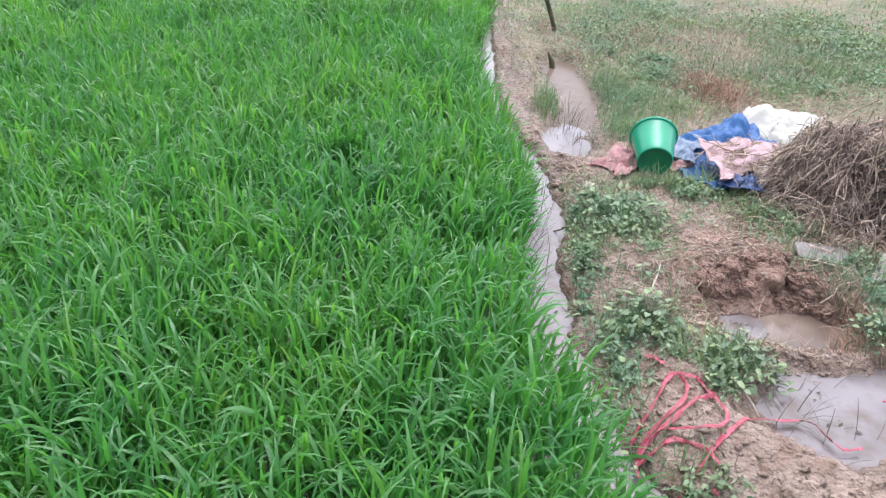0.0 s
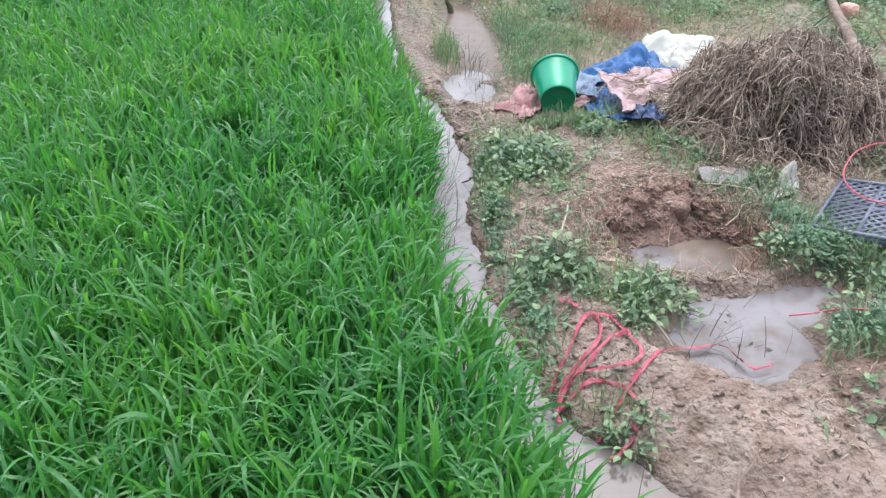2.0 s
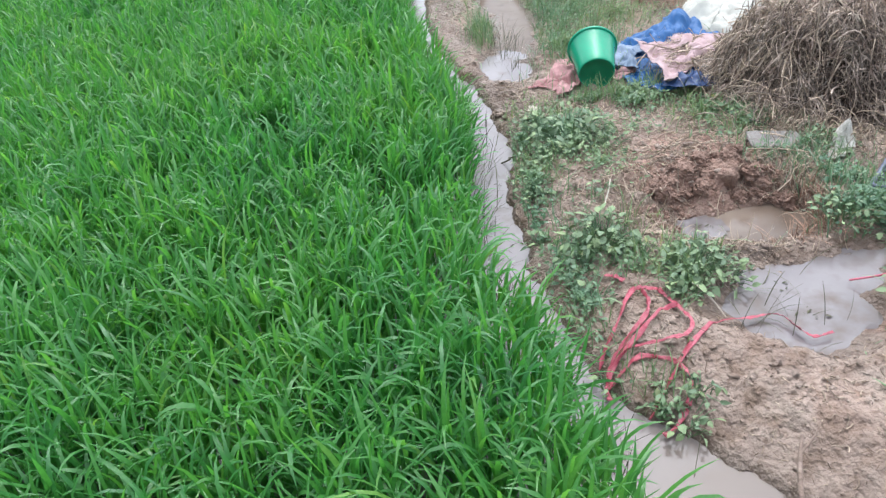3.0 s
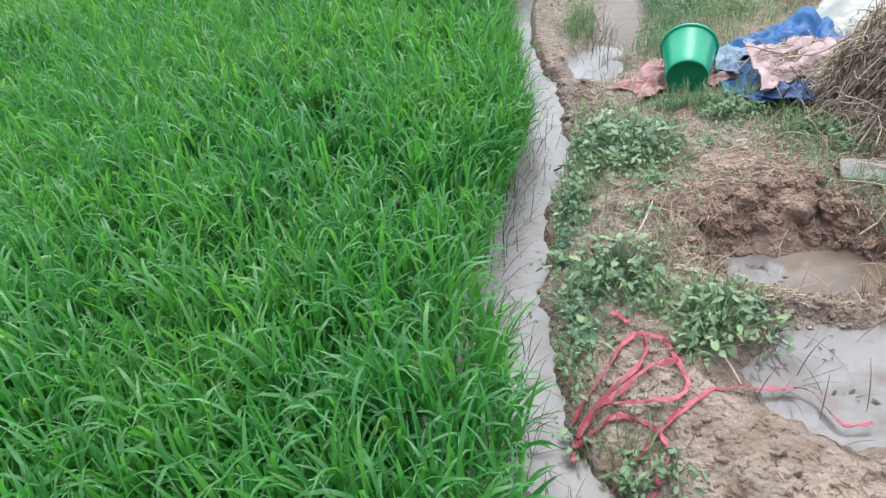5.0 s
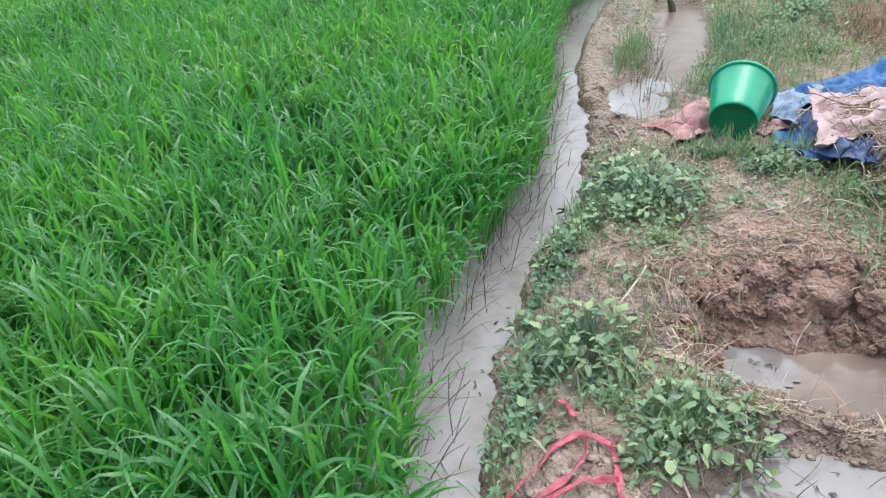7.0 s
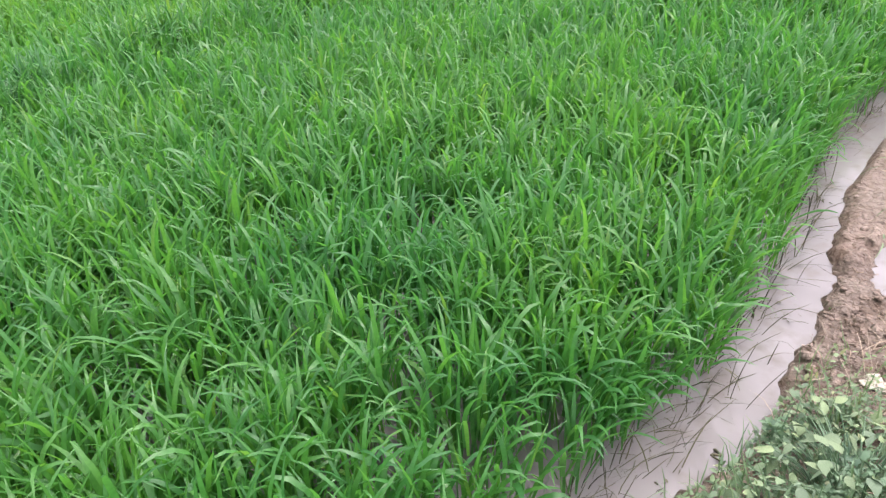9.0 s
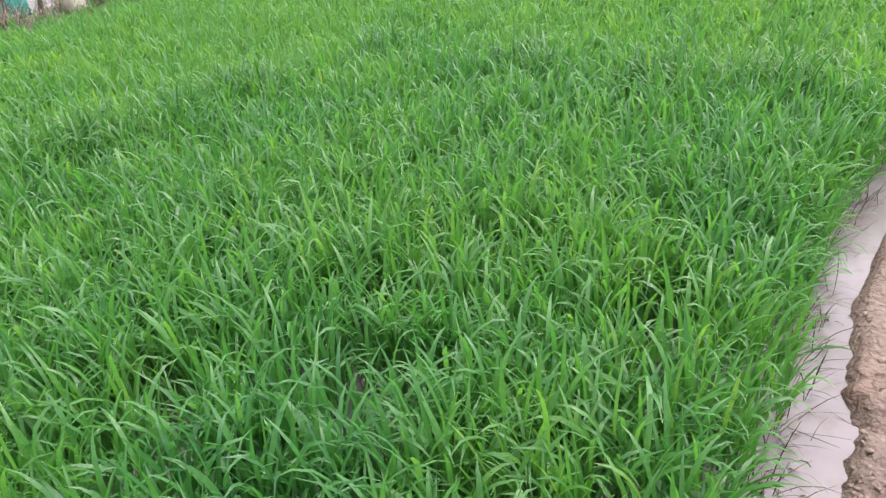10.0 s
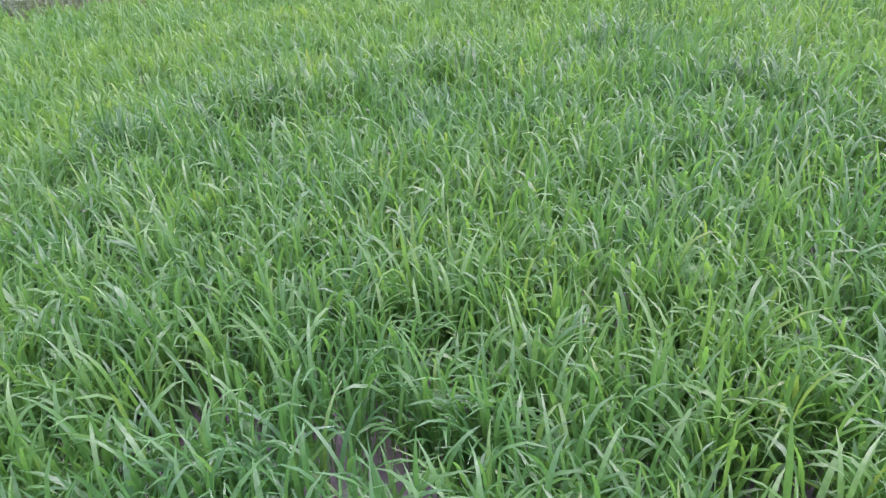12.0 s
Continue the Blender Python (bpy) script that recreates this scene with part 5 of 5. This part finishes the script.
v, f = tufts([(1.84, 4.62, 0.26, 0.34, 1500), (1.62, 5.9, 0.3, 0.3, 300), (4.35, 5.5, 0.45, 0.4, 2200), (4.1, 4.6, 0.3, 0.3, 500), (0.95, 6.2, 0.15, 0.2, 160), (1.39, 1.98, 0.07, 0.16, 260), (1.30, 1.84, 0.14, 0.06, 90)], 16, (0.05, 0.15), (0.0018, 0.0036), (50, 35), (50, 22))
tagged(new("russet_grass", mesh_of("russet_grass", v, f, RUSSET)), "patch of reddish brown dry grass on the bank", "grass", kind="stuff")


v, f = tufts([(4.75, 5.85, 0.45, 0.45, 4200), (5.6, 6.5, 0.8, 0.6, 2500)], 17, (0.06, 0.20), (0.002, 0.005), (50, 35), (45, 25))
tagged(new("dry_brush", mesh_of("dry_brush", v, f, TWIGS)), "low patch of brown dry brush in the meadow", "brush", kind="stuff")
v, f = tufts([(5.5, 2.5, 3.2, 3.0, 9000), (6.5, 6.5, 3.0, 2.5, 7000), (3.5, -1.5, 3.0, 1.5, 5000), (-1.5, -1.8, 3.0, 1.0, 5000)], 18, (0.05, 0.13), (0.004, 0.009), (60, 35), (55, 22), -0.2)
tagged(new("rough_grass", mesh_of("rough_grass", v, f, GRASS)), "rough tufts of grass over the open meadow", "grass", kind="stuff")


def litter():
    """Bits of straw and root that lie flat on the mud."""
    r = np.random.default_rng(61)
    spots = ((1.08, 2.45, 0.32, 0.20, 420), (1.35, 2.75, 0.25, 0.30, 500), (0.8, 2.15, 0.22, 0.3, 520), (1.0, 1.83, 0.25, 0.10, 200), (1.38, 2.1, 0.12, 0.22, 600), (0.75, 1.65, 0.2, 0.2, 160), (1.0, 2.95, 0.3, 0.2, 320), (0.9, 1.05, 0.30, 0.25, 130), (1.25, 1.15, 0.25, 0.15, 120),
             (1.86, 4.6, 0.35, 0.35, 700), (0.75, 3.1, 0.3, 0.4, 260), (1.6, 2.5, 0.3, 0.3, 260), (1.2, 5.2, 0.8, 0.8, 600), (0.6, 4.6, 0.2, 0.8, 160), (2.6, 4.0, 0.7, 0.7, 500))
    p = np.concatenate([np.stack([r.normal(x, rx * 0.6, n), r.normal(y, ry * 0.6, n)], 1) for x, y, rx, ry, n in spots])
    p = p[(p[:, 0] > bank_edge(p[:, 1]) + 0.02) & (nearest(*p.T, PIT) > 0.02) & (nearest(*p.T, PUDDLE) > 0.0) & (nearest(*p.T, CHANNEL) > 0.0)]
    pieces = []
    for x, y in p:
        n, a, length = 4, r.uniform(0, 2 * np.pi), r.uniform(0.01, 0.03 + 0.05 * (y > 1.6))
        t, bow = np.linspace(-0.5, 0.5, n), r.normal(0, 0.5)
        px, py = x + length * t * np.cos(a + bow * t), y + length * t * np.sin(a + bow * t)
        pz = height(px, py) + 0.003 + np.abs(r.normal(0, 0.006)) * (t + 0.5)
        pieces.append(tube(np.stack([px, py, pz], 1), r.uniform(0.0008, 0.0022), 3))
    return joined(pieces)


v, f = litter()
tagged(new("straw_litter", mesh_of("straw_litter", v, f, STRAW)), "scattered dry straw and root bits on the mud", "straw", kind="stuff")


def crumbs():
    """Small lumps of mud strewn over the bank."""
    r = np.random.default_rng(62)
    spots = ((0.95, 1.05, 0.40, 0.30, 150), (0.75, 1.2, 0.2, 0.2, 60), (0.6, 1.45, 0.15, 0.2, 160), (0.5, 2.7, 0.1, 0.6, 300), (1.1, 2.35, 0.32, 0.2, 900), (1.25, 1.15, 0.3, 0.15, 260), (0.58, 3.4, 0.12, 0.6, 600), (0.7, 1.3, 0.25, 0.2, 60), (1.1, 1.8, 0.3, 0.08, 300), (0.6, 4.8, 0.15, 0.8, 300))
    p = np.concatenate([np.stack([r.normal(x, rx * 0.6, n), r.normal(y, ry * 0.6, n)], 1) for x, y, rx, ry, n in spots])
    p = p[(p[:, 0] > bank_edge(p[:, 1]) + 0.02) & (nearest(*p.T, PIT) > 0.02)]
    bm = bmesh.new()
    bmesh.ops.create_icosphere(bm, subdivisions=1, radius=1)
    unit, tri = np.array([v.co for v in bm.verts]), np.array([[v.index for v in f.verts] for f in bm.faces])
    bm.free()
    n = len(p)
    s = (0.002 + r.gamma(1.3, 0.0022, n))[:, None, None] * r.uniform(0.5, 1.4, (n, 1, 3)) * np.array((1.3, 1.3, 0.5))
    v = unit[None] * (1 + 0.3 * r.normal(size=(n, len(unit), 1))) * s
    v += np.column_stack([p, height(*p.T) + 0.001])[:, None]
    return v.reshape(-1, 3), (tri[None] + len(unit) * np.arange(n)[:, None, None]).reshape(-1, 3)


v, f = crumbs()
tagged(new("mud_crumbs", mesh_of("mud_crumbs", v, f, MUD)), "small crumbs and lumps of mud", "mud", kind="stuff")


def ditch_stems():
    """Dark thin old stems that stand and lean in the ditch and puddles."""
    r = np.random.default_rng(63)
    y = r.uniform(1.0, 5.2, 620)
    near, far = np.interp(y, RICE_Y, RICE_X), bank_edge(y)
    x = near + (far - near) * (r.beta(0.9, 3.0, len(y)) - 0.1)
    base = np.column_stack([x, y, np.full(len(y), PADDY_LEVEL - 0.01)])
    extra = np.column_stack([0.93 + 0.10 * r.normal(size=34), 1.50 + 0.1 * r.normal(size=34), np.full(34, PUDDLE_LEVEL - 0.005)])
    extra = extra[nearest(extra[:, 0], extra[:, 1], PUDDLE) < 0.02]
    more = np.column_stack([r.normal(0.68, 0.06, 160), r.normal(3.95, 0.2, 160), np.full(160, PUDDLE_LEVEL - 0.005)])
    more = more[nearest(more[:, 0], more[:, 1], CHANNEL) < 0.03]
    base = np.concatenate([base, extra, more])
    n = len(base)
    return ribbons(base, r.normal(0.2, 1.2, n), np.radians(r.uniform(15, 85, n)), np.radians(r.uniform(0, 70, n)), r.uniform(0.05, 0.20, n), r.uniform(0.0016, 0.0036, n), 4, 0.3, 0.3, 8)


v, f = ditch_stems()
tagged(new("drowned_stems", mesh_of("drowned_stems", v, f, STALK)), "thin dark old stems leaning in the ditch water", "stems", kind="stuff")


def floating_bits():
    """Rotten leaves that float in loose clumps along the edge of the ditch."""
    r = np.random.default_rng(65)
    spots = [(bank_edge(y) - r.uniform(0.02, 0.08), y, PADDY_LEVEL) for y in (1.42, 1.9, 2.18, 2.62, 3.4, 4.18)] + [(1.06, 1.62, PUDDLE_LEVEL), (1.10, 1.47, PUDDLE_LEVEL), (1.0, 2.03, PIT_LEVEL + 0.004)]
    place = np.concatenate([np.column_stack([r.normal(x, 0.02, 7), r.normal(y, 0.022, 7), np.full(7, z + 0.004)]) for x, y, z in spots])
    n = len(place)
    return leaf_cloud(place, r.uniform(0, 2 * np.pi, n), r.normal(0.05, 0.08, n), r.uniform(0.008, 0.024, n), r.uniform(0.15, 0.5, n), r.normal(0, 0.15, n))


v, f = floating_bits()
tagged(new("floating_leaves", mesh_of("floating_leaves", v, f, STALK)), "dark rotten leaf bits floating on the water", "debris", kind="stuff")


# ---- the far dyke ----
def net_fence():
    """Teal netting that sags between leaning posts along the far dyke."""
    root = empty("net_fence", -8.2, 5.3, z_at(-8.2, 5.3), "teal plastic netting fence on dark posts along the far dyke", "fence")
    o = np.array(root.location)
    u, w = np.meshgrid(np.linspace(0, 1, 60), np.linspace(0, 1, 12))
    y = 4.2 + 1.75 * u
    x = -8.25 + 0.10 * fbm(u * 6, w * 2, 1.0, 3, 181) + 0.05 * w
    z = height(x, y) - 0.01 + w * (0.62 + 0.06 * np.sin(u * 11)) + 0.02 * fbm(u * 9, w * 3, 1.0, 2, 182)
    net = mesh_part("netting", mesh_of("netting", np.stack([x, y, z], -1).reshape(-1, 3) - o, grid_faces(60, 12), TEAL), root, "sagging teal netting")
    solid = net.modifiers.new("thickness", "SOLIDIFY")
    solid.thickness = 0.003
    for y, lean, r in ((4.25, 0.05, 0.018), (4.95, -0.22, 0.016), (5.65, 0.04, 0.022), (6.02, 0.10, 0.03)):
        z0 = z_at(-8.14, y)
        v, f = tube(smooth_path([(-8.14, y, z0 - 0.05), (-8.15, y + 0.5 * lean, z0 + 0.34), (-8.13, y + lean, z0 + 0.72)], 4) - o, r, 7)
        mesh_part("post", mesh_of("post", v, f, STALK), root, "dark leaning wooden post")


net_fence()
v, f = tufts([(-7.95, 5.35, 0.16, 0.35, 900), (-7.98, 6.5, 0.2, 0.6, 700), (-7.95, 4.6, 0.12, 0.4, 160)], 19, (0.08, 0.34), (0.003, 0.008), (50, 35), (60, 22), -2.0, False)
tagged(new("dry_brush", mesh_of("dry_brush", v, f, TWIGS)), "brown dry brush along the far dyke", "brush", kind="stuff")
v, f = tufts([(-7.9, 6.9, 0.3, 0.7, 1600), (-7.80, 3.0, 0.35, 1.8, 2600), (-7.75, 5.0, 0.2, 1.2, 500), (-8.6, 5.5, 0.5, 4.0, 1500), (-8.15, 2.6, 0.45, 1.6, 3200)], 20, (0.08, 0.30), (0.005, 0.010), (60, 35), (60, 20), -2.0, False)
tagged(new("rough_grass", mesh_of("rough_grass", v, f, GRASS)), "rough green grass along the far dyke", "grass", kind="stuff")
rough_block("stone", 0.26, 0.22, 0.24, pose(-7.95, 6.28, z_at(-7.95, 6.28) + 0.10, 4, -6, 20), PALE, "pale block standing on the far dyke", "stone", 0.3, 8, 3)
crumpled("litter_scrap", [(-7.72, 5.14), (-7.64, 5.10), (-7.60, 5.22), (-7.66, 5.30), (-7.74, 5.24)], PALE, "white scrap of litter on the far dyke", "litter", 0.02, 0.03, 0.02, 161, 0.003, 0.01)


# ---- dark bits pressed into the mud ----
def debris():
    r = np.random.default_rng(64)
    spots = ((0.95, 1.0, 0.35, 0.3, 170), (1.25, 1.15, 0.3, 0.15, 80), (1.1, 1.8, 0.3, 0.1, 450), (1.36, 2.08, 0.12, 0.22, 350), (0.85, 2.15, 0.2, 0.3, 450), (1.1, 2.3, 0.28, 0.15, 350), (0.6, 1.5, 0.2, 0.25, 220), (0.6, 3.3, 0.15, 0.6, 300), (0.75, 1.4, 0.2, 0.25, 60), (1.0, 2.75, 0.4, 0.25, 300), (1.4, 4.6, 0.8, 0.6, 500))
    p = np.concatenate([np.stack([r.normal(x, rx * 0.6, n), r.normal(y, ry * 0.6, n)], 1) for x, y, rx, ry, n in spots])
    p = p[dry_land(*p.T)]
    n = len(p)
    base = np.column_stack([p, height(*p.T) + 0.002])
    return ribbons(base, r.uniform(0, 2 * np.pi, n), np.radians(r.uniform(0, 12, n)), np.radians(r.uniform(0, 15, n)), r.gamma(2.0, 0.009, n) + 0.004, r.uniform(0.001, 0.004, n), 2, 0.5, 0.2, 12)


v, f = debris()
tagged(new("plant_debris", mesh_of("plant_debris", v, f, ROT)), "dark rotten plant bits pressed into the mud", "debris", kind="stuff")
